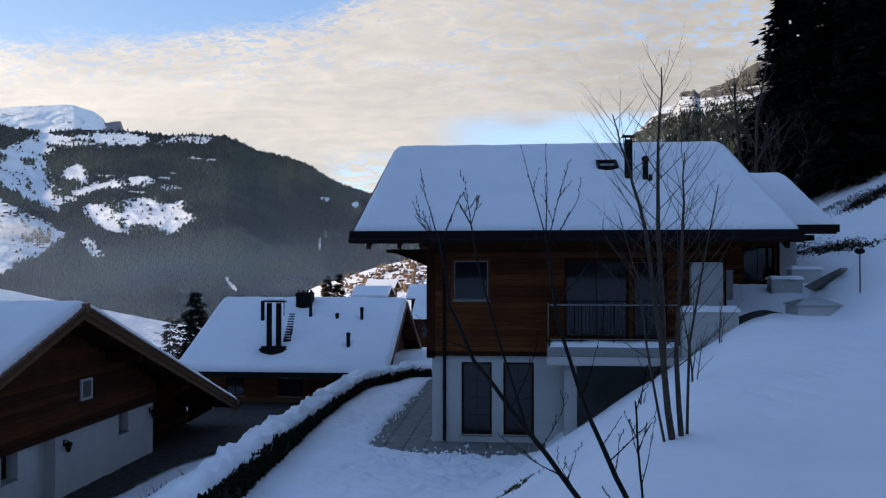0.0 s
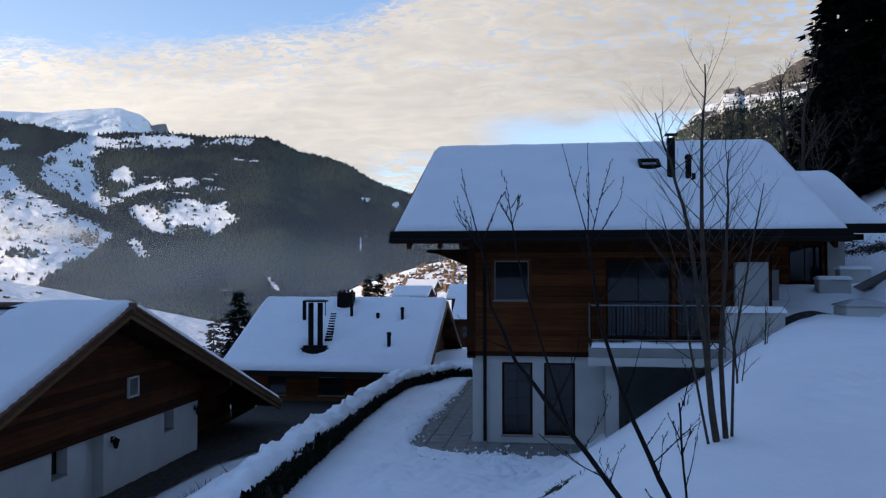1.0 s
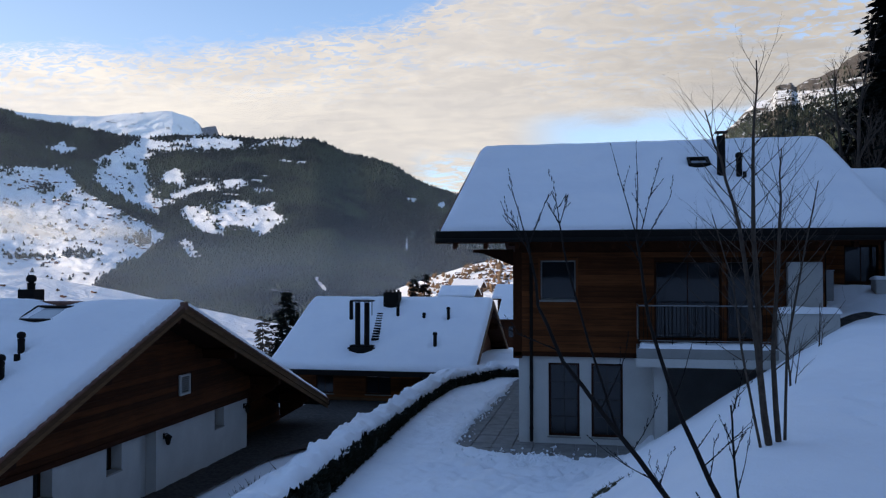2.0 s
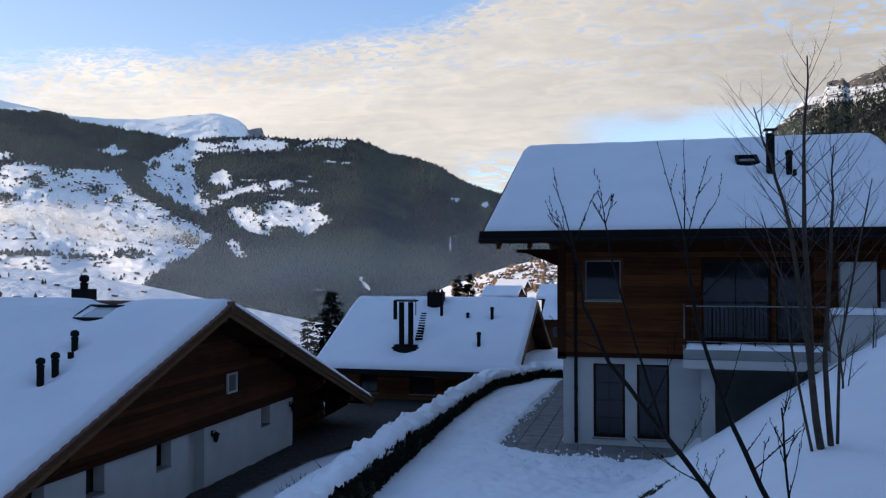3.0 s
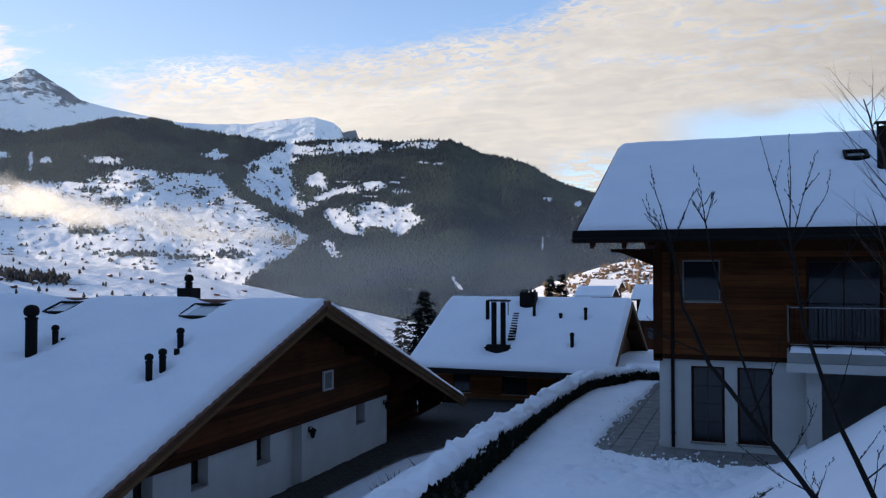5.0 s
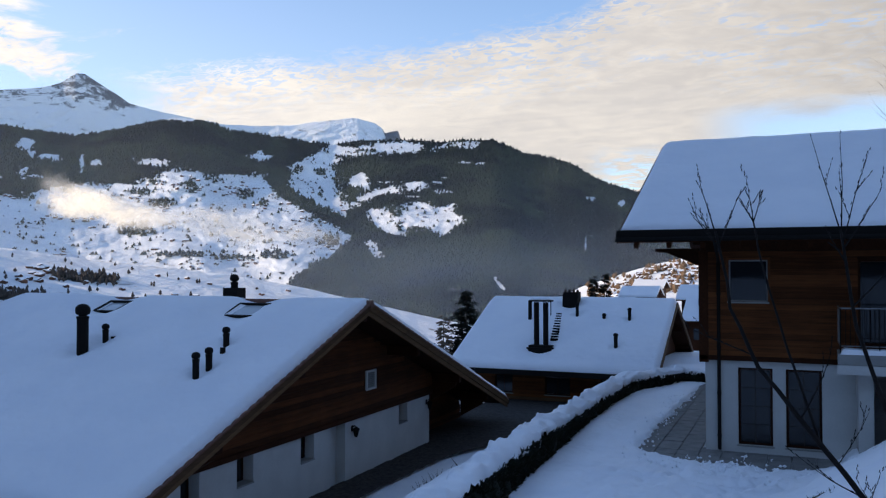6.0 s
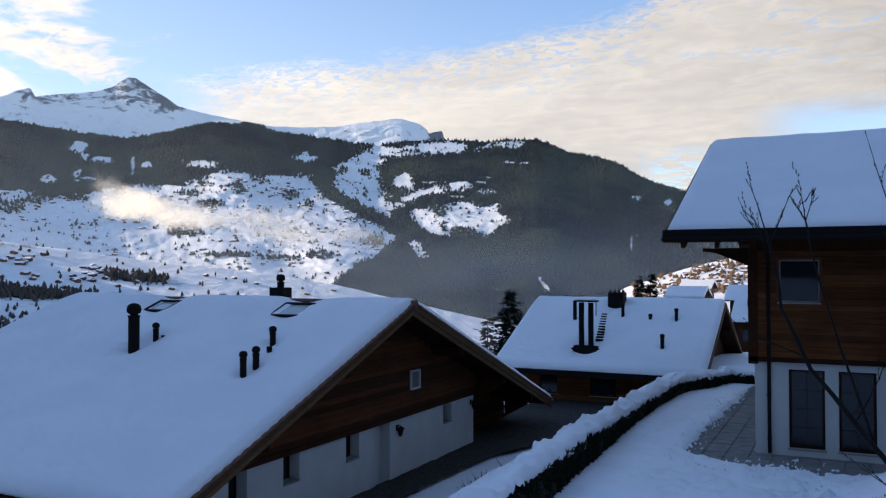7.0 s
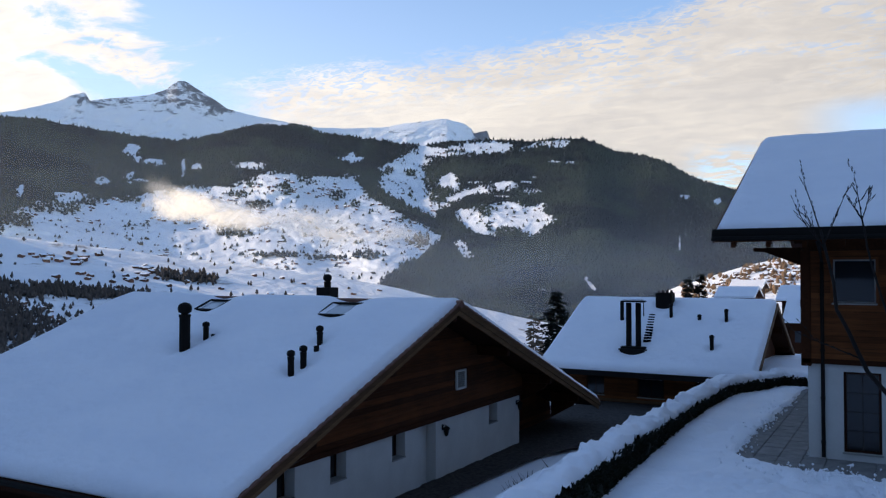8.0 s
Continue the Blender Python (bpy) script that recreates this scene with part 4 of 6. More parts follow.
for y in (25.1, 28.8, 32.4, 36.4, 39.9):
    zz = EZ - 0.16 + (RZ - EZ) * (1 - abs(y - RY) / (RY - EY))
    for a, b in ((-4.5, -2.6), (6.12, 7.6)):
        part("purlin", box(a, b, y - 0.11, y + 0.11, zz - 0.26, zz, 0.02), BEAM, house)
part("bracket", prism([(-2.66, 5.2), (-2.66, 5.7), (-3.9, 5.7), (-3.9, 5.6), (-3.6, 5.58)], "y", F - 0.02, F + 0.2), BEAM, house)
for i in range(14):
    x = -4.3 + i * 0.9
    part("rafter", prism([(EY + 0.02, EZ - 0.30), (EY + 0.02, EZ - 0.15), (F - 0.08, EZ + 0.37), (F - 0.08, EZ + 0.22)], "x", x, x + 0.12), BEAM, house)
pipe = thing("downpipe", "black metal downpipe on the corner of the chalet", "pipe", (-2.14, F - 0.03, 0))
part("pipe", tube([(0, 0, 0.0), (0, 0, 5.3), (0.0, -0.5, 5.62), (0, -1.2, 5.9)], [0.05] * 4, 10), DARKMETAL, pipe)
for z in (0.4, 1.6, 2.9, 4.4):
    part("clip", tube([(0, 0, z - 0.03), (0, 0, z + 0.03)], [0.064] * 2, 10), DARKMETAL, pipe)

skylight(2.86, 3.58, 29.5, 30.3, 8.64, 8.98, "small dark-framed roof window sunk in snow", GLASS)
flue("stove_pipe", 3.78, 28.5, 8.0, 9.46, 0.135, "tall black stove pipe through the snowy roof", "plate")
flue("vent_pipe", 4.30, 28.25, 8.0, 8.66, 0.095, "short black vent pipe through the snowy roof")
flue("vent_pipe", 4.42, 27.95, 7.85, 8.22, 0.06, "short black vent pipe through the snowy roof", "")

# recess under the balcony, with its pillar
part("recess_wall", box(1.5, 5.88, 26.4, 26.6, -0.25, 2.5), CONCRETE, house, "grey concrete wall of the open bay")
part("pillar", box(1.36, 1.72, 24.2, 25.32, -0.25, 2.42, 0.01), RENDERED, house)
part("bay_side", box(1.36, 1.5, F + 0.27, 26.6, -0.25, 2.5), RENDERED, house)
balcony = thing("balcony", "concrete balcony with snow and a steel railing", "balcony", (0, 0, 0))
part("slab", box(0.9, 4.55, 23.62, 24.96, 2.66, 2.94, 0.012), CONCRETE, balcony)
part("edge_band", box(0.84, 4.55, 23.55, 23.62, 2.42, 2.66, 0.008), RENDERED, balcony)
part("edge_band", box(0.86, 4.55, 23.58, 23.618, 2.67, 2.93), CONCRETE, balcony)
U, V = np.meshgrid(lin(0.92, 4.52, 60), lin(23.58, 24.2, 14))
edge = np.minimum(np.minimum(U - 0.92, 4.52 - U), np.minimum(V - 23.58, 24.2 - V))
part("snow_layer", grid_mesh("snow_layer", np.stack([U, V, 2.93 + 0.13 * np.sqrt(np.clip(edge / 0.1, 0, 1)) * (1 + 0.3 * fract(U * 2, V * 2, 3, 4))], -1)), SNOW, balcony)
part("top_rail", tube([(0.93, 24.9, 4.10), (0.93, 23.68, 4.10), (4.5, 23.68, 4.10)], [0.022] * 3, 8), STEEL, balcony)
part("bottom_rail", tube([(0.93, 24.9, 3.14), (0.93, 23.68, 3.14), (4.5, 23.68, 3.14)], [0.014] * 3, 8), STEEL, balcony)
for i in range(5):
    part("post", box(0.915 + i * 0.89, 0.945 + i * 0.89, 23.66, 23.70, 2.94, 4.10), DARKMETAL, balcony)
baluster = mesh_of("baluster", tube([(0, 0, 3.15), (0, 0, 4.09)], [0.007, 0.007], 6))
baluster.materials.append(DARKMETAL)
for i in range(1, 32):
    part("baluster", baluster, None, balcony).location = (0.94 + i * 0.111, 23.68, 0)
part("rail_panel", box(0.915, 0.925, 23.72, 24.88, 3.18, 4.06), CONCRETE, balcony)

parapet = thing("parapet_wall", "white rendered parapet wall capped with snow", "wall", (0, 0, 0))
part("wall", box(4.55, 6.08, 23.55, 23.85, 1.2, 3.93, 0.01), RENDERED, parapet)
part("return_wall", box(5.8, 6.08, 23.85, 24.9, 1.2, 3.93, 0.01), RENDERED, parapet)
U, V = np.meshgrid(lin(4.5, 6.14, 40), lin(23.5, 23.92, 12))
edge = np.minimum(np.minimum(U - 4.5, 6.14 - U), np.minimum(V - 23.5, 23.92 - V))
part("snow_cap", grid_mesh("snow_cap", np.stack([U, V, 3.92 + 0.17 * np.sqrt(np.clip(edge / 0.11, 0, 1)) * (1 + 0.2 * fract(U * 2, V * 2, 3, 14))], -1)), SNOW, parapet)
screen = thing("screen_wall", "pale rendered screen wall beside the balcony", "wall", (0, 0, 0))
part("wall", box(5.02, 5.92, 24.62, 24.92, 2.9, 5.30, 0.012), RENDERED, screen)
cabinet = thing("meter_box", "grey metal box on the wall", "box", (6.12, 25.3, 4.2))
part("case", box(0, 0.25, 0, 0.4, 0, 0.85, 0.015), STEEL, cabinet)
part("lid", box(-0.02, 0.28, -0.02, 0.42, 0.85, 0.88, 0.008), STEEL, cabinet)

# ---------------------------------------------------------------- annex behind the terrace
annex = thing("annex", "larch-clad annex with glass doors and a snowy roof", "house", (0, 0, 0))
part("wall", pierced("x", 6.1, 9.42, 4.3, 6.3, 31.0, 31.2, [(8.15, 9.25, 4.62, 5.92)]), BEAM, annex)
part("body", box(6.12, 9.3, 31.2, 39.0, 3.9, 6.3), LARCH_SIDE_SHADED, annex)
boards("x", 6.12, 9.42, 4.6, 6.3, 31.0, -1, LARCH, annex, [(8.15, 9.25, 4.62, 5.92)])
window_front("glass_door", 8.15, 9.25, 4.62, 5.92, 31.0, annex, 2, 1, BEAM, 0.05, False)
part("side_panel", box(9.5, 10.2, 31.5, 31.6, 4.5, 6.2), RENDERED, annex)
roof_deck(annex, 6.2, 10.9, 29.5, 6.42, 35.2, 8.83, 41, 6.42, 0.12, BEAM)
snow_roof(annex, 6.15, 10.93, 29.48, 6.72, 35.2, 9.16, 41, 6.72, 0.28, 103)
part("fascia", box(6.2, 10.95, 29.38, 29.48, 6.36, 6.62, 0.01), DARKMETAL, annex)
part("beam", box(6.2, 10.4, 30.2, 30.4, 6.1, 6.3, 0.01), BEAM, annex)
part("post", tube([(9.22, 30.4, 4.4), (9.22, 30.4, 6.2)], [0.05, 0.05], 10), DARKMETAL, annex)


def low_wall(x0, x1, y0, y1, z0, z1, seed, label):
    t = thing("low_wall", label, "wall", (0, 0, 0))
    part("wall", box(x0, x1, y0, y1, z0, z1, 0.02), RENDERED, t)
    U, V = np.meshgrid(lin(x0 - 0.05, x1 + 0.05, 40), lin(y0 - 0.05, y1 + 0.05, 12))
    e = np.minimum(np.minimum(U - x0 + 0.05, x1 + 0.05 - U), np.minimum(V - y0 + 0.05, y1 + 0.05 - V))
    part("snow_cap", grid_mesh("snow_cap", np.stack([U, V, z1 - 0.01 + 0.12 * np.sqrt(np.clip(e / 0.12, 0, 1)) * (1 + 0.2 * fract(U, V, 3, seed))], -1)), SNOW, t)


low_wall(8.15, 9.12, 27.6, 28.1, 4.2, 4.78, 5, "low concrete wall by the terrace under snow")
low_wall(9.35, 10.35, 29.4, 29.9, 4.4, 5.10, 6, "low concrete wall by the terrace under snow")
kerb = part("retaining_wall", prism([(28.4, 4.2), (28.4, 4.54), (25.3, 5.14), (25.3, 5.06)], "x", 9.42, 9.62), CONCRETE)
tagged(kerb, "slanting grey retaining wall edging the snow", "wall")

# dark strip for the shadow gap under the terrace snow: soil plus its shade
U, V = np.meshgrid(lin(6.1, 7.7, 20), lin(23.75, 24.2, 8))
soil = part("soil_edge", grid_mesh("soil_edge", np.stack([U, V, ground_height(U, V) + 0.05 + 0.22 * (V - 23.75) / 0.45 * (7.7 - U) / 1.6 + 0.04 * fract(U * 4, V * 4, 3, 15)], -1)), SOIL)
tagged(soil, "dark soil strip painting the shadow gap under the edge of the snow", "soil", kind="structure")
dome = thing("light_well", "white roof dome on a kerb standing in snow", "skylight", (8.15, 23.9, 3.84))
dome.scale = (0.86, 0.9, 0.82)
part("curb", box(-0.66, 0.66, -0.6, 0.6, -0.3, 0.32, 0.03), RENDERED, dome)
part("rim", box(-0.72, 0.72, -0.66, 0.66, 0.32, 0.38, 0.02), RENDERED, dome)
bm = bmesh.new()
lo = [bm.verts.new(p) for p in ((-0.68, -0.62, 0.382), (0.68, -0.62, 0.382), (0.68, 0.62, 0.382), (-0.68, 0.62, 0.382))]
hi = [bm.verts.new(p) for p in ((-0.3, -0.25, 0.54), (0.3, -0.25, 0.54), (0.3, 0.25, 0.54), (-0.3, 0.25, 0.54))]
bm.faces.new(hi)
for i in range(4):
    bm.faces.new((lo[i], lo[(i + 1) % 4], hi[(i + 1) % 4], hi[i]))
bmesh.ops.bevel(bm, geom=list(bm.edges), offset=0.03, segments=2, affect="EDGES")
part("dome", bm, PANE_SKY, dome)
marker = thing("marker_pole", "thin grey pole with a small round head in the snow", "pole", (9.14, 23.2, 4.5))
part("pole", tube([(0, 0, -0.4), (0, 0, 1.05)], [0.022, 0.02], 8), STEEL, marker)
part("head", tube([(0, 0, 1.0), (0, 0, 1.05), (0, 0, 1.12), (0, 0, 1.15)], [0.05, 0.13, 0.13, 0.04], 12), DARKMETAL, marker)

# ---------------------------------------------------------------- the wide apartment chalet
apart = thing("apartment_chalet", "wide low chalet with a snow-covered tiled roof", "house", (0, 0, 0))
AX, AY0, AZ0, AYR, AZR, AY1, AZ1 = -12.5, 12.8, -0.03, 23.4, 3.95, 36.95, -0.98
G = -13.9


def a_roof(y):
    """Height of the roof deck's top at y."""
    return AZ0 + (AZR - AZ0) * (y - AY0) / (AYR - AY0) if y < AYR else AZR + (AZ1 - AZR) * (y - AYR) / (AY1 - AYR)


def under_roof(z):
    """How far the gable reaches at that height."""
    return (AY0 + (z + 0.3 - AZ0) * (AYR - AY0) / (AZR - AZ0), AYR + (AZR - z - 0.3) * (AY1 - AYR) / (AZR - AZ1))


A_HOLES = [(16.3, 17.0, -0.80, 0.07), (18.51, 19.25, -0.77, 0.05), (21.62, 22.38, -0.79, 0.05), (28.33, 29.07, -0.73, 0.0)]
part("base_wall", pierced("y", 15.2, 31.1, -2.4, 0.15, G - 0.45, G, A_HOLES + [(23.35, 24.3, -2.05, 0.05)]), RENDERED, apart, "white rendered ground-floor wall")
part("base_end", box(G - 8, G - 0.45, 31.0, 31.1, -2.4, 0.05), RENDERED, apart)
part("gable_wall", prism([(14.6, 0.05), (14.6, a_roof(14.6) - 0.22), (AYR, AZR - 0.22), (33.6, a_roof(33.6) - 0.22), (33.6, 0.05)], "x", G - 0.2, G + 0.02), BEAM, apart)
part("body", box(-26.5, G - 0.9, 15.0, 30.9, -2.4, 0.0), RENDERED, apart)
part("recess_wall", prism([(31.1, -2.6), (31.1, a_roof(31.1) - 0.2), (36.9, a_roof(36.9) - 0.2), (36.9, -2.6)], "x", G - 1.2, G - 1.0), LARCH_SIDE_SHADED, apart)
boards("y", 31.1, 36.9, -2.2, 0.6, G - 1.0, 1, LARCH_SIDE_SHADED, apart, [], 0.18, under_roof)
part("side_wall", box(-26.5, G - 0.2, 14.6, 14.85, -2.4, a_roof(14.6) - 0.2), BEAM, apart)


VENT = (25.5, 26.5, 0.88, 1.6)
boards("y", 14.6, 33.6, 0.2, 3.4, G + 0.02, 1, LARCH_SIDE_SHADED, apart, [VENT], 0.18, under_roof)
part("wall_beam", box(G, G + 0.09, 14.6, 33.6, 0.04, 0.2, 0.01), BEAM, apart)
v = part("vent", pierced("y", VENT[0] + 0.15, VENT[1] - 0.15, VENT[2] + 0.02, VENT[3] - 0.02, G + 0.0, G + 0.09, [(25.72, 26.28, 0.97, 1.51)]), RENDERED, apart, "white-framed louvre")
for i in range(8):
    part("slat", prism([(G + 0.03, 0.98 + i * 0.067), (G + 0.08, 0.975 + i * 0.067), (G + 0.08, 1.0 + i * 0.067), (G + 0.03, 1.02 + i * 0.067)], "y", 25.72, 26.28), CONCRETE, v)
for h in A_HOLES:
    window_gable("window", h[0], h[1], h[2], h[3], G, apart, BEAM)
d = part("door", box(G - 0.42, G - 0.35, 23.36, 24.29, -2.03, 0.04, 0.006), RENDERED, apart, "white flush door")
part("door_handle", tube([(G - 0.36, 23.5, -1.0), (G - 0.30, 23.5, -1.0), (G - 0.30, 23.64, -1.0)], [0.014] * 3, 8), STEEL, d)
part("door_step", box(G - 0.05, G + 0.5, 23.3, 24.4, -2.3, -2.02, 0.015), CONCRETE, apart)

def wall_lamp(y, z):
    t = thing("wall_lamp", "black lantern on the white wall", "lamp", (G, y, z), "lanterns on the apartment chalet")
    part("bracket", tube([(0, 0, 0.12), (0.10, 0, 0.2), (0.16, 0, 0.16)], [0.015] * 3, 8), DARKMETAL, t)
    part("backplate", box(0, 0.02, -0.05, 0.05, 0.0, 0.2, 0.005), DARKMETAL, t)
    part("lantern", tube([(0.16, 0, -0.18), (0.16, 0, -0.13), (0.16, 0, 0.06)], [0.04, 0.07, 0.11], 6), DARKMETAL, t)
    part("hood", tube([(0.16, 0, 0.06), (0.16, 0, 0.09), (0.16, 0, 0.17)], [0.14, 0.13, 0.02], 6), DARKMETAL, t)


wall_lamp(24.75, -0.34)
wall_lamp(30.8, -0.34)

roof_deck(apart, -27.6, AX - 0.05, AY0, AZ0, AYR, AZR, AY1, AZ1, 0.16, BEAM)
A_DIPS = [(-20.25, 19.2, 0.45, 0.2), (-20.0, 19.9, 0.35, 0.16), (-15.4, 20.0, 0.3, 0.15), (-15.0, 18.2, 0.3, 0.15), (-14.9, 18.6, 0.3, 0.14), (-22.4, 22.7, 0.75, 0.32), (-16.6, 22.7, 0.85, 0.32)]
snow_roof(apart, -27.7, AX + 0.02, AY0 - 0.02, AZ0 + 0.34, AYR, AZR + 0.36, AY1 + 0.02, AZ1 + 0.34, 0.32, 105, A_DIPS)
# pale bargeboards in two steps along the verge, and the tile ends over them
for lo, hi, x0, x1 in ((-0.30, -0.02, AX - 0.10, AX - 0.03), (-0.14, 0.05, AX - 0.03, AX + 0.03)):
    part("bargeboard", prism([(AY0, AZ0 + lo), (AY0, AZ0 + hi), (AYR, AZR + hi), (AYR, AZR + lo)], "x", x0, x1), PALE, apart)
    part("bargeboard", prism([(AYR, AZR + lo), (AYR, AZR + hi), (AY1, AZ1 + hi), (AY1, AZ1 + lo)], "x", x0, x1), PALE, apart)
tile = mesh_of("tile", prism([(-0.17, 0.0), (-0.17, 0.035), (0.0, 0.06), (0.17, 0.05), (0.17, 0.0)], "x", -0.18, 0.075))
tile.materials.append(TILE)
k = 0
y = AY0 + 0.1
while y < AY1:
    t = part("tile", tile, None, apart)
    s = (AZR - AZ0) / (AYR - AY0) if y < AYR else (AZ1 - AZR) / (AY1 - AYR)
    t.matrix_basis = Matrix.Translation((AX, y, a_roof(y) + 0.05)) @ Matrix.Rotation(math.atan(s), 4, "X") @ Matrix.Scale(1 if y < AYR else -1, 4, (0, 1, 0))
    y += 0.33
part("ridge_tile", tube([(-27.6, AYR, AZR + 0.02), (AX + 0.08, AYR, AZR + 0.05)], [0.13, 0.13], 10), TILE, apart)
part("gutter", tube([(-27.7, AY0 - 0.1, AZ0 - 0.08), (AX, AY0 - 0.1, AZ0 - 0.08)], [0.08] * 2, 8), DARKMETAL, apart)
part("gutter", tube([(-27.7, AY1 + 0.1, AZ1 - 0.1), (AX, AY1 + 0.1, AZ1 - 0.1)], [0.08] * 2, 8), DARKMETAL, apart)
part("fascia", box(-27.6, AX - 0.1, AY0 - 0.03, AY0 - 0.005, AZ0 - 0.3, AZ0 - 0.02), BEAM, apart)
for y in (16.2, 19.8, AYR, 27.4, 31.4, 34.6):
    zz = a_roof(y) - 0.17
    part("purlin", box(G, AX - 0.15, y - 0.12, y + 0.12, zz - 0.34, zz, 0.02), BEAM, apart)
for y in (16.2, 31.4, 34.6):
    zz = a_roof(y) - 0.52
    part("bracket", prism([(G, zz - 0.75), (G, zz), (AX - 0.3, zz), (AX - 0.4, zz - 0.18)], "y", y - 0.1, y + 0.1), BEAM, apart)

flue("stove_pipe", -20.22, 19.25, 1.8, 3.65, 0.17, "tall black stove pipe with a round cowl", group="pipes on the apartment roof")
flue("vent_pipe", -20.0, 19.95, 2.2, 3.2, 0.09, "black vent pipe with a round cowl", group="pipes on the apartment roof")
flue("vent_pipe", -19.82, 20.1, 2.2, 3.0, 0.08, "black vent pipe with a round cowl", "", group="pipes on the apartment roof")
flue("vent_pipe", -15.42, 20.0, 2.3, 3.22, 0.09, "black vent pipe with a round cowl", group="pipes on the apartment roof")
flue("vent_pipe", -15.03, 18.2, 1.6, 2.66, 0.09, "black vent pipe with a round cowl", group="pipes on the apartment roof")
flue("vent_pipe", -14.93, 18.62, 1.7, 2.76, 0.09, "black vent pipe with a round cowl", group="pipes on the apartment roof")
flue("vent_pipe", -15.0, 19.3, 2.0, 2.9, 0.08, "black vent pipe with a round cowl", "", group="pipes on the apartment roof")
flue("chimney", -19.31, 25.5, 2.8, 4.42, 0.30, "square dark chimney with a cowl behind the ridge", "", square=True)
flue("chimney_cowl", -19.31, 25.5, 4.42, 4.62, 0.13, "round black cowl standing on the square chimney")
skylight(-22.9, -21.85, 22.2, 23.1, 3.60, 3.94, "dark-framed roof window cleared of snow", PANE_SKY)
skylight(-17.25, -15.85, 22.1, 23.1, 3.56, 3.94, "dark-framed roof window cleared of snow", PANE_SKY)

# ---------------------------------------------------------------- the lower chalet
lower = thing("lower_chalet", "timber chalet with a deep snow-covered roof", "house", (0, 0, 0))
LY0, LZ0, LYR, LZR, LY1 = 42.0, -0.28, 49.5, 3.16, 57.0
L_HOLES = [(-15.4, -14.4, -1.6, -0.6), (-12.6, -11.2, -1.6, -0.6), (-9.6, -8.6, -1.6, -0.6)]
part("wall", pierced("x", -17.1, -7.4, -4, 0.2, 43.4, 43.6, L_HOLES), BEAM, lower)
boards("x", -17.1, -7.4, -3.6, 0.1, 43.4, -1, LARCH, lower, L_HOLES, 0.22)
for h in L_HOLES:
    window_front("window", *h, 43.4, lower, 2, 1, BEAM, 0.06)
part("gable_wall", prism([(43.6, -4), (43.6, 0.1), (LYR, LZR - 0.25), (55.4, 0.1), (55.4, -4)], "x", -7.6, -7.4), LARCH_SIDE_SHADED, lower)
part("side_wall", prism([(43.6, -4), (43.6, 0.1), (LYR, LZR - 0.25), (55.4, 0.1), (55.4, -4)], "x", -17.1, -16.9), LARCH_SIDE_SHADED, lower)
part("cornice", box(-17.2, -6.6, 43.3, 43.36, -1.92, -1.78, 0.01), PALE, lower)
roof_deck(lower, -17.7, -6.52, LY0, LZ0, LYR, LZR, LY1, LZ0, 0.16, BEAM)
snow_roof(lower, -17.75, -6.48, LY0 - 0.02, LZ0 + 0.38, LYR, LZR + 0.40, LY1, LZ0 + 0.38, 0.36, 107, [(-13.0, 44.0, 0.75, 0.3), (-12.2, 45.6, 0.35, 0.1), (-8.96, 44.2, 0.3, 0.15), (-12.45, 48.3, 0.5, 0.15), (-11.8, 47.3, 0.25, 0.12), (-8.75, 46.9, 0.25, 0.12)])
part("fascia", box(-17.75, -6.48, LY0 - 0.08, LY0 - 0.02, LZ0 - 0.16, LZ0 + 0.12, 0.01), DARKMETAL, lower)
part("bargeboard", prism([(LY0, LZ0 - 0.25), (LY0, LZ0 + 0.06), (LYR, LZR + 0.06), (LYR, LZR - 0.25)], "x", -6.52, -6.44), PALE, lower)
part("bargeboard", prism([(LYR, LZR - 0.25), (LYR, LZR + 0.06), (LY1, LZ0 + 0.06), (LY1, LZ0 - 0.25)], "x", -6.52, -6.44), PALE, lower)
for y in (43.5, 46.5, LYR, 52.5, 55.4):
    zz = LZ0 + (LZR - LZ0) * (1 - abs(y - LYR) / 7.5) - 0.18
    part("purlin", box(-7.4, -6.6, y - 0.11, y + 0.11, zz - 0.28, zz, 0.02), BEAM, lower)
stack = thing("twin_flue", "pair of tall black flues under one flat cap", "chimney", (-12.98, 44.05, 0.0))
for x in (-0.27, 0.25):
    part("shaft", tube([(x, 0, 0.4), (x, 0, 3.3)], [0.145, 0.145], 12), DARKMETAL, stack)
part("cap", box(-0.62, 0.6, -0.34, 0.34, 3.34, 3.42, 0.01), DARKMETAL, stack)
part("cap_snow", box(-0.56, 0.5, -0.3, 0.3, 3.424, 3.5, 0.04), SNOW, stack)
# oversized dark base, standing in for the dark hollow in the snow
part("plinth", box(-0.75, 0.8, -0.45, 0.55, 0.3, 0.98, 0.12), DARKMETAL, stack)
for x in (-0.56, 0.54):
    part("strut", box(x - 0.02, x + 0.02, -0.02, 0.02, 2.6, 3.34), DARKMETAL, stack)
flue("vent_pipe", -14.4, 46.6, 1.3, 3.25, 0.11, "black vent pipe standing by the flues", "")
ladder = thing("roof_ladder", "dark step irons climbing the snowy roof", "ladder", (-12.55, 44.4, 0))
for i in range(11):
    y = 44.55 + i * 0.27
    z = LZ0 + 0.38 + (LZR - LZ0) * (y - LY0) / 7.5
    part("rung", box(-0.22 - 0.04 * i + 0.16, 0.26 - 0.05 * i + 0.1, y - 44.4 - 0.05, y - 44.4 + 0.05, z - 0.1, z + 0.05, 0.01), DARKMETAL, ladder)
big = thing("chimney", "broad dark slate-clad chimney on the ridge", "chimney", (-12.45, 48.6, 0))
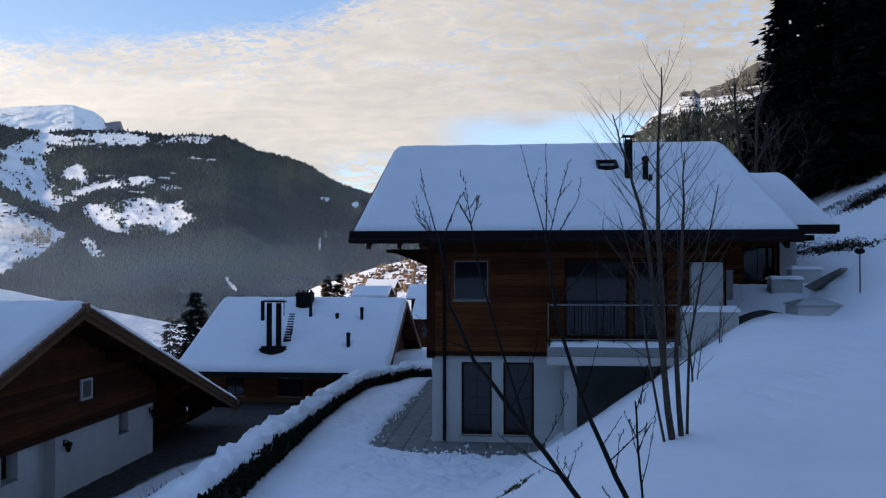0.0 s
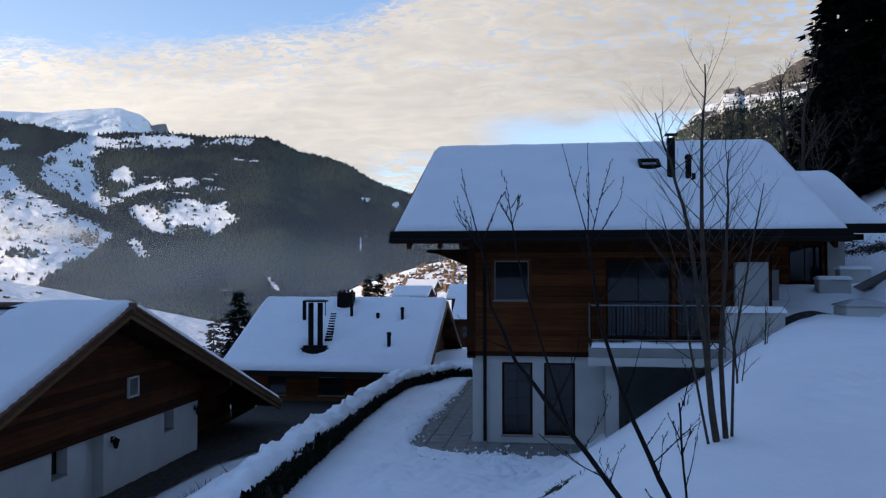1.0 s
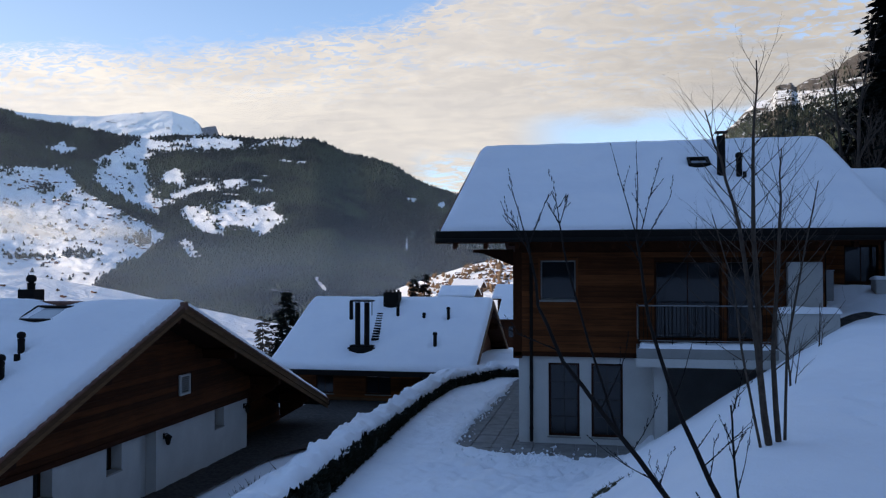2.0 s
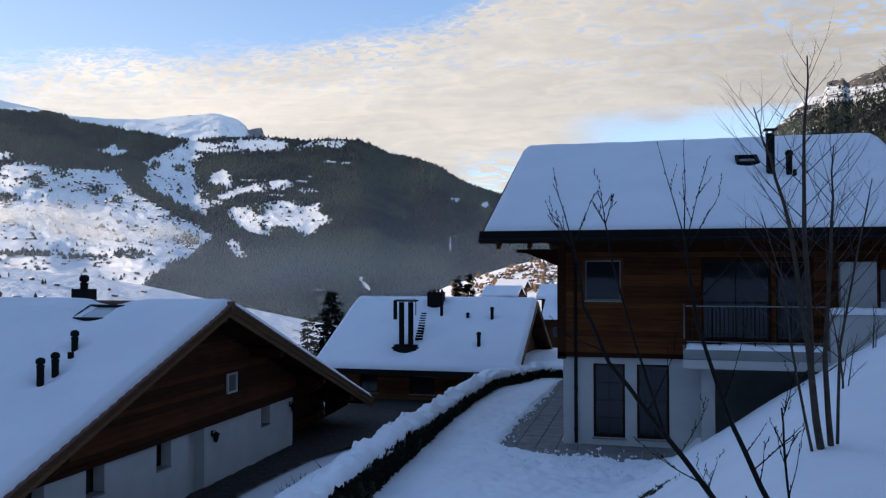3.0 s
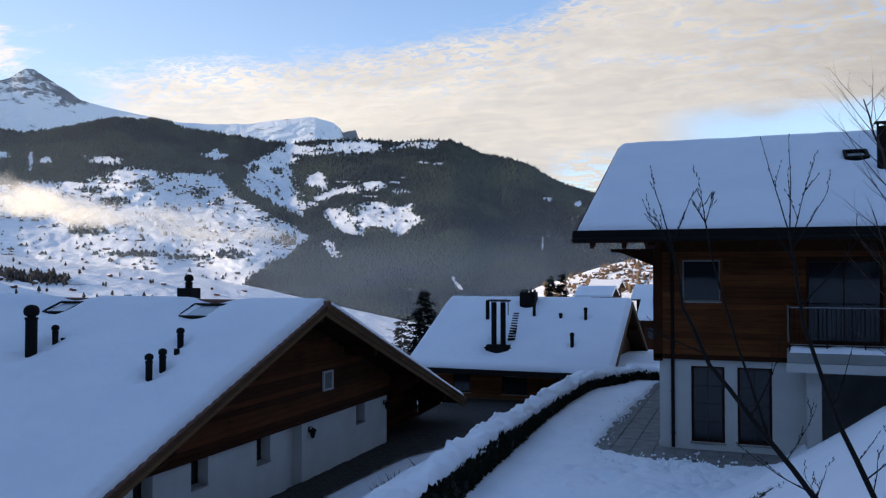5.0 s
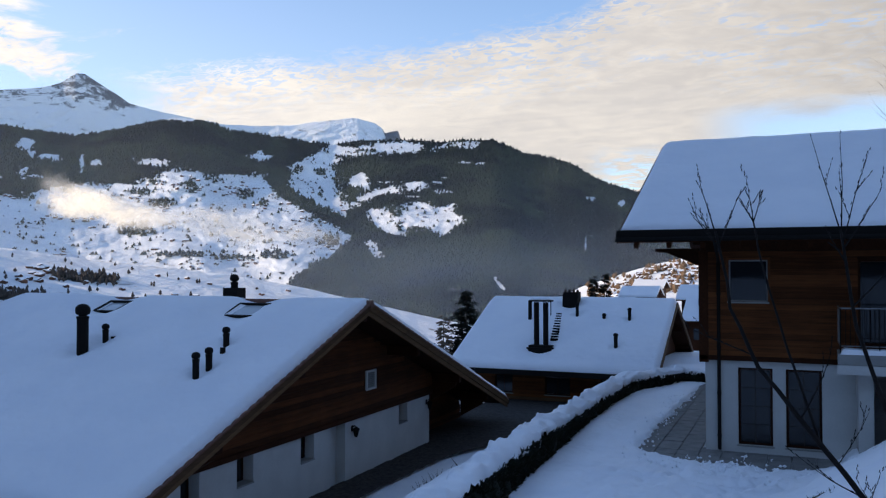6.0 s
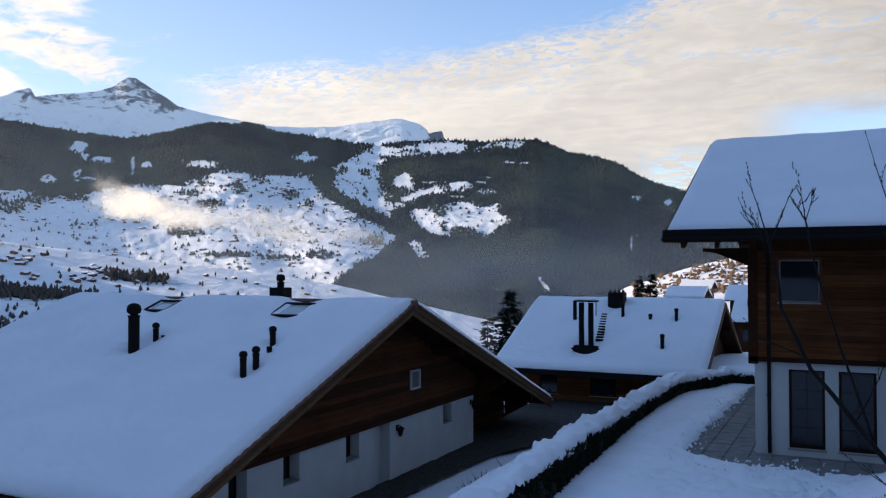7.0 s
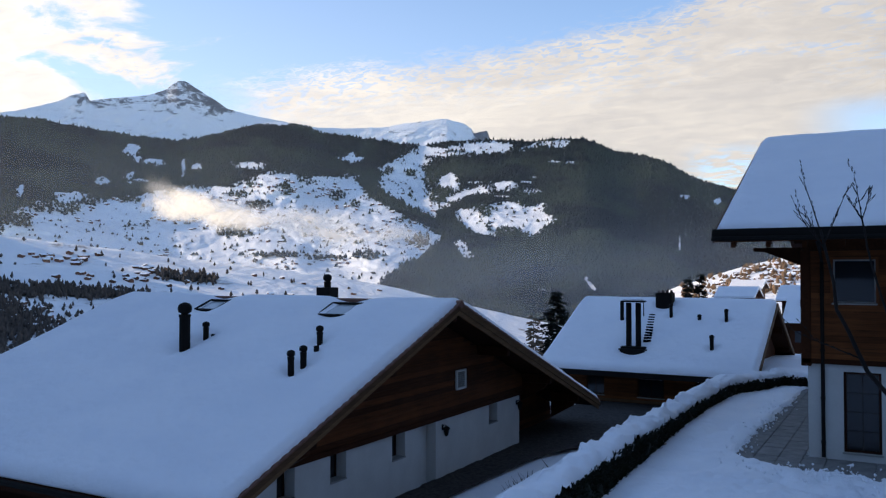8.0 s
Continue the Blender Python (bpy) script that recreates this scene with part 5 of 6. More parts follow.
part("shaft", box(-0.46, 0.46, -0.4, 0.4, 2.2, 3.75, 0.02), DARKMETAL, big)
for x in (-0.35, -0.1, 0.15, 0.38):
    part("pot", tube([(x - 0.02, 0, 3.75), (x - 0.02, 0, 3.9)], [0.09, 0.07], 8), DARKMETAL, big)
flue("vent_pipe", -11.78, 47.25, 1.9, 2.95, 0.09, "short black vent pipe in the snow")
flue("vent_pipe", -10.15, 46.9, 1.9, 2.42, 0.09, "short black vent pipe in the snow")
flue("vent_pipe", -8.74, 46.95, 1.9, 2.75, 0.09, "short black vent pipe in the snow")
flue("vent_pipe", -8.96, 44.2, 0.7, 1.50, 0.10, "short black vent pipe in the snow")
porch = part("porch_roof", prism([(44.5, -0.9), (44.5, -0.6), (47.5, 0.3), (47.5, -0.2)], "x", -6.0, -3.4), SNOW)
tagged(porch, "small snow-covered lean-to roof beside the lower chalet", "roof")
part("porch_wall", box(-5.9, -3.6, 45.0, 47.3, -4, -0.6), LARCH, porch)

# ---------------------------------------------------------------- houses down the lane
def lane_house(x, y, width, z_ridge, z_eave, depth, chimney):
    """A chalet seen over the lower chalet's roof: its snowy slope turned this way."""
    t = thing("lane_chalet", "dark timber chalet in shade under a snowy roof", "house", (x, y, 0), "chalets down the lane")
    w2, foot = width / 2, float(ground_height(x, y)) - 0.5
    part("wall", prism([(0.7, foot), (0.7, z_eave), (depth, z_ridge - 0.3), (2 * depth - 0.7, z_eave), (2 * depth - 0.7, foot)], "x", 0.6 - w2, w2 - 0.6), BEAM, t)
    part("roof", prism([(0, z_eave), (0, z_eave + 0.16), (depth, z_ridge - 0.1), (2 * depth, z_eave + 0.16), (2 * depth, z_eave), (depth, z_ridge - 0.3)], "x", -w2, w2), BEAM, t)
    part("snow_layer", prism([(-0.06, z_eave + 0.17), (-0.02, z_eave + 0.42), (0.2, z_eave + 0.55), (depth - 0.3, z_ridge + 0.22), (depth + 0.3, z_ridge + 0.22), (2 * depth, z_eave + 0.42), (2 * depth, z_eave + 0.17), (depth, z_ridge - 0.08)], "x", -w2 - 0.05, w2 + 0.05), SNOW, t)
    for k in range(2):
        part("window", box(-w2 * 0.5 + k * w2 * 0.7, -w2 * 0.5 + k * w2 * 0.7 + 0.9, 0.64, 0.695, z_eave - 1.7, z_eave - 0.6, 0.01), GLASS, t)
    if chimney:
        zc = z_eave + (z_ridge - z_eave) * 0.55
        part("chimney", box(-0.75, -0.15, depth * 0.5, depth * 0.5 + 0.6, zc - 0.5, zc + 1.0, 0.03), DARKMETAL, t)
        part("chimney_cap", box(-0.85, -0.05, depth * 0.5 - 0.1, depth * 0.5 + 0.7, zc + 1.0, zc + 1.1, 0.02), SNOW, t)


for row in ((-24.4, 147.9, 5.4, 3.05, 1.56, 4.2, False), (-22.3, 126.0, 5.6, 2.34, 0.75, 4.0, False), (-12.2, 111.3, 5.0, 2.83, 1.01, 5.0, False), (-8.7, 85.6, 4.1, 2.19, -0.2, 5.0, True)):
    lane_house(*row)

# ---------------------------------------------------------------- hedge


def hedge_line(s):
    """Centre of the hedge along its length, s from 0 (near) to 1 (behind the chalet)."""
    s = np.asarray(s, float)
    y = 12.0 + 28.3 * np.minimum(s / 0.82, 1) - 1.2 * np.maximum(0, s - 0.82) / 0.18 * 0
    x = -7.02 - 0.12 * np.sin(np.clip((y - 14) / 22, 0, 1) * np.pi)
    x = x + 0.42 * (1 - step(y, 13, 31))
    bend = step(y, 33, 40.3)
    x = x + 1.6 * bend ** 2 + np.maximum(0, s - 0.82) / 0.18 * 5.5
    y = y - 1.3 * np.maximum(0, bend - 0.8)
    return x, y


hedge = thing("hedge", "clipped dark evergreen hedge topped with lumpy snow", "hedge", (-7.1, 25, 0))
hedge.location = (0, 0, 0)
S, T = np.meshgrid(lin(0, 1, 420), lin(0, 1, 30), indexing="ij")
cx, cy = hedge_line(S)
tx, ty = np.gradient(cx, axis=0), np.gradient(cy, axis=0)
ln = np.hypot(tx, ty)
nx, ny = ty / ln, -tx / ln
ang = np.pi * T
wid = (0.60 + 0.10 * fract(S * 40, T * 2, 3, 201)) * np.where(T > 0.5, 0.55, 1.0)
prof_r = np.sign(np.cos(ang)) * np.abs(np.cos(ang)) ** 0.45
prof_z = np.sin(ang) ** 0.5
bump = 0.10 * fract(S * 160, T * 7, 4, 202)
P = np.stack([cx + nx * (wid + bump) * prof_r, cy + ny * (wid + bump) * prof_r, -0.35 + (1.05 + 0.08 * fract(S * 60, 0 * T, 3, 203)) * prof_z], -1)
low_side = np.where(prof_r < 0, -1.0 * (1 - prof_z), 0)
P[..., 2] += low_side - 0.26 * step(cy, 19, 29) * prof_z
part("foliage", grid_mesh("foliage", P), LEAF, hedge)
# sprigs that break the outline on the face towards the lawn
g = np.random.RandomState(9)
k = 9000
s = g.uniform(0.05, 1, k)
hx, hy = hedge_line(s)
hx2, hy2 = hedge_line(s + 0.002)
l = np.hypot(hx2 - hx, hy2 - hy)
nxs, nys = (hy2 - hy) / l, -(hx2 - hx) / l
zz = g.uniform(-0.1, 0.62, k) - 0.26 * step(hy, 19, 29)
off = 0.58 - 0.25 * np.maximum(0, zz - 0.35)
base = np.stack([hx + nxs * off, hy + nys * off, zz], -1)
d = np.stack([nxs * g.uniform(0.2, 1, k), nys * g.uniform(0.2, 1, k), g.uniform(0.3, 1.3, k)], -1) + g.normal(0, 0.35, (k, 3))
d = d / np.linalg.norm(d, axis=1, keepdims=True) * g.uniform(0.07, 0.17, (k, 1))
sidev = np.cross(d, g.normal(0, 1, (k, 3)))
sidev = sidev / np.linalg.norm(sidev, axis=1, keepdims=True) * 0.025
V = np.stack([base - sidev, base + d * 0.55 + sidev * 1.2, base + d, base + d * 0.5 - sidev * 1.3], 1).reshape(-1, 3)
me = bpy.data.meshes.new("leaf_fringe")
me.from_pydata(V.tolist(), [], (np.arange(k)[:, None] * 4 + np.arange(4)).tolist())
part("leaf_fringe", me, LEAF, hedge)
# snow on top
S, T = np.meshgrid(lin(0.0, 0.93, 520), lin(0, 1, 30), indexing="ij")
cx, cy = hedge_line(S)
tx, ty = np.gradient(cx, axis=0), np.gradient(cy, axis=0)
ln = np.hypot(tx, ty)
nx, ny = ty / ln, -tx / ln
q = T * 2 - 1
lum = fract(S * 58, q * 1.1, 3, 211)
lum2 = fract(S * 260, q * 4, 3, 212)
drip = 0.26 * np.clip(fract(S * 90, 0 * S + 3, 3, 213), -1, 1) + 0.11 * lum2
w_r, w_l = 0.53 + 0.09 * lum, 0.12 + 0.09 * np.clip(S / 0.5, 0, 1) + 0.08 * lum
r = np.where(q > 0, w_r, w_l) * np.sign(q) * np.abs(q) ** 0.85
crown = np.sqrt(np.clip(1 - np.abs(q) ** 2.6, 0, 1))
thin = 1 - 0.55 * step(S, 0.80, 0.9)
Z = 0.62 + (0.27 + 0.16 * lum) * thin * crown - np.where(q > 0.75, (q - 0.75) / 0.25 * (0.03 + drip), 0) - np.where(q < -0.7, (-q - 0.7) / 0.3 * 0.55, 0) + 0.025 * lum2 * crown
Z = Z - 0.27 * step(cy, 19, 29)
part("snow_cap", grid_mesh("snow_cap", np.stack([cx + nx * r, cy + ny * r, Z], -1)), SNOW, hedge)

# dark gravel strip along the apartment wall; its wide far end also paints shade
U, V = np.meshgrid(lin(0, 1, 24), lin(14, 43, 150))
U = -13.95 + U * (1.55 + 2.2 * step(V, 28, 35)) - 1.3 * step(V, 31.0, 31.3) * (1 - U)
wob = 0.3 * fract(V * 0.6, V * 0.0, 4, 31) * np.clip((U + 13.9) / 2.3, 0, 1)
strip = part("gravel_strip", grid_mesh("gravel_strip", np.stack([U + wob, V, np.maximum(ground_height(U + wob, V) + 0.16, -1.9) + 0.03 * fract(U * 5, V * 5, 3, 33)], -1)), SOIL)
tagged(strip, "dark gravel strip along the wall, its far end widened for shade", "path", kind="structure")


# ---------------------------------------------------------------- trees


def limb(bm, start, way, length, radius, depth, g, droop=0.0, sides=6, split=3, steps=6, bend=0.12, buds=False):
    """A tapering, slightly crooked limb with side shoots, written into bm."""
    pts, rad = [Vector(start)], [radius]
    d = Vector(way).normalized()
    shoots = []
    for i in range(steps):
        d = (d + Vector((g.uniform(-bend, bend), g.uniform(-bend, bend), g.uniform(-bend, bend) * 0.6 - droop))).normalized()
        pts.append(pts[-1] + d * length / steps)
        rad.append(radius * (1 - 0.75 * (i + 1) / steps))
        if depth > 0 and i > 0:
            shoots.append((pts[-1].copy(), d.copy(), rad[-1], i))
    tube(pts, rad, sides if radius > 0.006 else 4, bm)
    if buds:
        for p, q in zip(pts[1:], pts[:-1]):
            for k in (0.0,):
                c = p.lerp(q, k) + Vector((g.uniform(-1, 1), g.uniform(-1, 1), 0.6)) * 0.0035
                tube([c - d * 0.005, c, c + d * 0.006], [0.0007, 0.0016, 0.0005], 5, bm)
    for p, dd, r, i in shoots:
        for _ in range(split if depth > 1 else max(1, split - 1)):
            if g.uniform(0, 1) < (0.4 if buds else 0.72):
                out = Vector((g.uniform(-1, 1), g.uniform(-1, 1), g.uniform(-0.2, 0.6)))
                w2 = (dd * 1.1 + out * 0.95)
                limb(bm, p, w2, length * g.uniform(0.28, 0.48) * (1 - 0.06 * i), r * 0.62, depth - 1, g, droop, sides, split, max(3, steps - 1), bend, buds)


def bare_tree(at, stems, label, seed, depth=2, split=2, bend=0.1, name="bare_tree", group=""):
    """A leafless tree: every stem is a trunk with its own twigs. stems: (way, length, radius)."""
    g = random.Random(seed)
    t = thing(name, label, "tree", at, group)
    for off, way, length, radius in stems:
        bm = bmesh.new()
        limb(bm, off, way, length, radius, depth, g, 0.0, 7, split, 9, bend)
        part("stem", bm, BARK, t, smooth=True)
    return t


def drawn_stems(name, label, base, stems, seed, depth=1, split=1, lift=-0.03, buds=False):
    """A leafless plant whose main stems follow given points; shoots: (place along the stem, way, length, radius)."""
    g = random.Random(seed)
    o = Vector(base)
    t = thing(name, label, "tree" if "tree" in name else "shrub", base)
    for points, r0, r1, shoots in stems:
        pts = [Vector(p) - o for p in points]
        fine = []
        for p, q in zip(pts, pts[1:]):
            for k in range(3):
                fine.append(p.lerp(q, k / 3) + Vector((g.uniform(-1, 1), g.uniform(-1, 1), 0)) * r0 * 0.35)
        fine.append(pts[-1])
        n = len(fine)
        bm = bmesh.new()
        tube(fine, [r0 + (r1 - r0) * (i / (n - 1)) ** 0.8 for i in range(n)], 8, bm)
        for k, way, length, rad in shoots:
            f = min(k, 0.999) * (n - 1)
            i = int(f)
            limb(bm, fine[i].lerp(fine[i + 1], f - i), way, length, rad, depth, g, lift, 6, split, 6, 0.07, buds)
        part("stem", bm, DARKBARK if buds else BARK, t, smooth=True)
    return t


def shoots_along(seed, lo, hi, count, length, radius, up=1.0):
    """Evenly spread, alternating side shoots."""
    g = random.Random(seed)
    out = []
    for i in range(count):
        k = lo + (hi - lo) * (i + g.uniform(0, 0.6)) / count
        a = i * 2.4 + g.uniform(-0.4, 0.4)
        out.append((k, (math.cos(a) * 0.95, math.sin(a) * 0.7, up * g.uniform(0.5, 1.1)), length * (1.15 - 0.7 * k) * g.uniform(0.7, 1.2), radius * (1.2 - 0.6 * k)))
    return out


TY = 8.0
drawn_stems("bare_tree", "leafless young tree with several thin grey stems in snow", (1.42, TY, 3.3), [
    ([(1.50, TY, 2.9), (1.37, TY, 4.2), (1.33, TY, 5.4), (1.34, TY, 6.3), (1.36, TY, 7.0)], 0.040, 0.006, shoots_along(1, 0.28, 0.99, 26, 0.98, 0.006)),
    ([(1.49, TY - 0.05, 2.9), (1.34, TY - 0.05, 4.4), (1.19, TY - 0.05, 5.5), (1.03, TY - 0.05, 6.1), (0.90, TY - 0.05, 6.55)], 0.034, 0.005, shoots_along(2, 0.30, 0.98, 22, 0.95, 0.0055)),
    ([(1.55, TY + 0.05, 2.9), (1.50, TY + 0.05, 4.3), (1.55, TY + 0.05, 5.5), (1.58, TY + 0.05, 6.2)], 0.034, 0.005, shoots_along(3, 0.30, 0.98, 22, 0.95, 0.0055)),
    ([(1.58, TY + 0.1, 2.9), (1.62, TY + 0.1, 4.4), (1.78, TY + 0.1, 5.3), (1.90, TY + 0.1, 5.9)], 0.018, 0.004, shoots_along(4, 0.3, 0.98, 15, 0.7, 0.0042)),
    ([(1.47, TY - 0.1, 2.9), (1.22, TY - 0.1, 4.2), (1.12, TY - 0.1, 5.0), (0.95, TY - 0.1, 5.6)], 0.016, 0.004, shoots_along(5, 0.3, 0.98, 15, 0.7, 0.0042)),
], 12, 2, 1, -0.055)
for x, y, h, sd in ((2.47, 12.10, 1.33, 3), (4.42, 18.80, 1.02, 5), (2.29, 15.84, 0.46, 6)):
    z = float(ground_height(x, y))
    bare_tree((x, y, z - 0.1), [((0, 0, 0), (0.02, 0, 1), h, 0.018), ((0.05, 0.03, 0), (0.12, 0.1, 1), h * 0.7, 0.011)], "thin leafless sapling standing in snow", sd, 2, 1, 0.08, "sapling", "saplings on the bank")


SY = 2.8
left_stem = ([(0.58, SY, 3.45), (0.36, SY, 4.0), (0.22, SY, 4.33), (0.03, SY, 4.58), (-0.14, SY, 4.80), (-0.22, SY, 4.98), (-0.265, SY, 5.22)], 0.0135, 0.0036,
     [(0.99, (-0.26, 0, 1), 0.20, 0.0030), (0.96, (-0.75, 0.1, 1), 0.19, 0.0024), (0.97, (0.40, 0, 1), 0.18, 0.0024), (0.95, (-0.5, 0.2, 0.9), 0.14, 0.0024), (0.7, (-1.0, 0, 0.35), 0.2, 0.0024), (0.55, (0.6, 0, 1), 0.22, 0.0030), (0.4, (-0.9, 0, 0.4), 0.2, 0.0024)] + shoots_along(31, 0.26, 0.56, 5, 0.2, 0.0022))
right_stem = ([(0.62, SY, 3.45), (0.47, SY, 4.0), (0.36, SY, 4.33), (0.23, SY, 4.63), (0.13, SY, 4.93), (0.09, SY, 5.22)], 0.0145, 0.0036,
     [(0.99, (-0.24, 0, 1), 0.31, 0.0030), (0.99, (0.05, 0, 1), 0.31, 0.0030), (0.97, (0.30, 0, 1), 0.24, 0.0030), (0.96, (0.75, 0, 1), 0.20, 0.0024), (0.93, (-0.6, 0, 1), 0.12, 0.0024), (0.84, (0.9, 0, 1), 0.26, 0.0030), (0.64, (0.5, 0.2, 1), 0.25, 0.0024), (0.5, (0.8, 0, 0.7), 0.2, 0.0024)] + shoots_along(32, 0.26, 0.6, 4, 0.18, 0.0022))
drawn_stems("shrub", "leafless budding shrub with crooked dark stems", (0.6, SY, 3.45), [
    left_stem, right_stem,
    ([(0.03, SY + 0.01, 4.58), (-0.06, SY + 0.01, 4.86), (-0.13, SY, 5.12), (-0.155, SY, 5.26)], 0.0045, 0.0024,
     [(0.99, (-0.08, 0, 1), 0.13, 0.0024), (0.97, (0.4, 0, 1), 0.09, 0.0022), (0.97, (-0.6, 0, 1), 0.08, 0.0022)]),
    ([(0.52, SY + 0.1, 3.45), (0.44, SY + 0.1, 4.1), (0.415, SY + 0.1, 4.3), (0.40, SY + 0.1, 4.5), (0.39, SY + 0.1, 4.66)], 0.0065, 0.003,
     [(0.72, (-0.3, 0, 1), 0.12, 0.0024), (0.74, (0.3, 0, 0.8), 0.10, 0.0024), (0.8, (-0.5, 0, 1), 0.10, 0.0024), (0.6, (0.3, 0, 1), 0.2, 0.0024), (0.95, (0.3, 0, 1), 0.18, 0.0024)]),
], 77, 1, 1, -0.03, True)


def conifer(at, height, width, seed, label, tiers=26, mat=None, name="fir_tree", tuft=0.5, dense=1.0):
    """A fir: trunk and a crown of drooping, needle-covered boughs with gaps."""
    g = np.random.RandomState(seed)
    t = thing(name, label, "tree", at)
    part("trunk", tube([(0, 0, -0.5), (0, 0, height * 0.5), (0, 0, height)], [height * 0.016, height * 0.010, 0.02], 8), BARK, t)
    verts, faces = [], []
    for i in range(tiers):
        f = i / tiers
        z = height * (0.06 + 0.93 * f)
        reach = width * (1 - f) ** 0.85 * g.uniform(0.75, 1.15) + 0.12
        for j in range(int((7 + 9 * (1 - f)) * dense)):
            a = g.uniform(0, math.tau)
            L = reach * g.uniform(0.6, 1.15)
            drop = L * g.uniform(0.1, 0.45)
            zb = z + g.uniform(-0.9, 0.9) * height / tiers
            n = max(3, int(L / tuft * 1.6))
            for k in range(n):
                u = (k + 1) / n
                c = np.array([math.cos(a) * L * u, math.sin(a) * L * u, zb - drop * u * u + 0.15 * L * u])
                size = tuft * (1.15 - 0.6 * u) * g.uniform(0.7, 1.3)
                for _ in range(2):
                    b = a + g.uniform(-1.1, 1.1)
                    tipv = c + np.array([math.cos(b) * size, math.sin(b) * size, -size * g.uniform(0.05, 0.6)])
                    s = np.array([-math.sin(b), math.cos(b), 0]) * size * 0.28
                    q = len(verts)
                    verts += [c - s, c + s + np.array([0, 0, -0.1 * size]), tipv]
                    faces.append((q, q + 1, q + 2))
                    verts += [c + np.array([0, 0, 0.12 * size]), c - s * 0.3 + np.array([0, 0, -0.3 * size]), tipv]
                    faces.append((q + 3, q + 4, q + 5))
    me = bpy.data.meshes.new("crown")
    me.from_pydata([tuple(v) for v in verts], [], faces)
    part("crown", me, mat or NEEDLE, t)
    return t


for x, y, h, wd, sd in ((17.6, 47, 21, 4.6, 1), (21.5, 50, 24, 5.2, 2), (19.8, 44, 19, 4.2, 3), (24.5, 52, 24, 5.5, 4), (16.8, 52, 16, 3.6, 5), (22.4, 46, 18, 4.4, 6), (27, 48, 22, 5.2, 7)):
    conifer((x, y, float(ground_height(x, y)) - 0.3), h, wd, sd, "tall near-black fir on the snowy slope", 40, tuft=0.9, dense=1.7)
LARCH_TWIGS = material("bare larch twigs", plain((0.16, 0.12, 0.085), 0.9, 0.3, 2.0, 0.0))
for az, r, top, wd, sd, label, mat, tiers, dense in (
        (-21.52, 112, 2.5, 6.0, 11, "dark fir behind the lower chalet", NEEDLE, 24, 1.3), (-23.1, 105, -0.4, 2.4, 12, "pale bare larch behind the lower chalet", LARCH_TWIGS, 16, 0.5),
        (-12.18, 120, 4.9, 4.0, 13, "dark fir beyond the lower chalet's ridge", NEEDLE, 22, 1.3), (-12.91, 118, 4.4, 3.4, 14, "dark fir beyond the lower chalet's ridge", NEEDLE, 22, 1.3)):
    x, y = r * math.sin(radians(az)), r * math.cos(radians(az))
    z = float(ground_height(x, y)) - 0.2
    conifer((x, y, z), top - z, wd, sd, label, tiers, mat, tuft=0.75, dense=dense)
for x, y, h, sd in ((12.4, 44, 8.5, 21), (14.2, 46, 9.5, 22), (13.0, 50, 9.0, 23)):
    bare_tree((x, y, float(ground_height(x, y)) - 0.2), [((0, 0, 0), (0.03, 0, 1), h, 0.16), ((0, 0, 1.4), (0.45, 0.1, 1), h * 0.6, 0.09), ((0, 0, 1.8), (-0.4, 0.2, 1), h * 0.55, 0.08)], "broad leafless tree on the slope behind the chalet", sd, 3, 2, 0.14)

# tufts of dead grass and turf that show through the snow


def tuft(name, at, spread, count, height, label, mat, seed, flat=1.0, blade=0.02):
    g = np.random.RandomState(seed)
    x, y = at[0] + g.normal(0, spread, count), at[1] + g.normal(0, spread * flat, count)
    z = ground_height(x, y) + 0.0
    a = g.uniform(0, math.tau, count)
    h = height * g.uniform(0.4, 1.2, count)
    lean = g.uniform(0.3, 1.4, count) * h
    b = np.stack([x, y, z], -1)
    tip = b + np.stack([np.cos(a) * lean, np.sin(a) * lean, h], -1)
    s = np.stack([-np.sin(a), np.cos(a), 0 * a], -1) * blade
    V = np.stack([b - s, b + s, tip], 1).reshape(-1, 3)
    me = bpy.data.meshes.new(name)
    me.from_pydata(V.tolist(), [], (np.arange(count)[:, None] * 3 + np.arange(3)).tolist())
    return tagged(part(name, me, mat), label, "grass", kind="stuff")


GRASS = material("dull grass", plain((0.035, 0.038, 0.014), 0.9, 0.4, 4.0, 0.0))
STRAW = material("dead grass", plain((0.045, 0.034, 0.022), 0.9, 0.4, 2.0, 0.0))
A, Q = np.meshgrid(lin(0, math.tau, 40), lin(0, 1, 9))
rad = Q * (1 + 0.35 * np.sin(A * 3 + 1) + 0.22 * np.sin(A * 7))
tx, ty = 0.02 + 0.30 * rad * np.cos(A), 14.6 + 0.75 * rad * np.sin(A)
turf = part("turf", grid_mesh("turf", np.stack([tx, ty, ground_height(tx, ty) + 0.09 * (1 - Q ** 2) - 0.01 + 0.03 * fract(tx * 9, ty * 9, 3, 61)], -1)), material("thawed turf", plain((0.030, 0.030, 0.013), 0.95, 0.5, 12.0, 0.02)))
tagged(turf, "patch of thawed olive turf in the snow", "turf", kind="structure")
tuft("grass_tuft", (0.02, 14.6), 0.18, 500, 0.07, "green grass poking through the snow", GRASS, 1, 2.0)
tuft("grass_tuft", (-9.3, 20.5), 0.25, 200, 0.3, "dead grass poking through the snow", STRAW, 2)
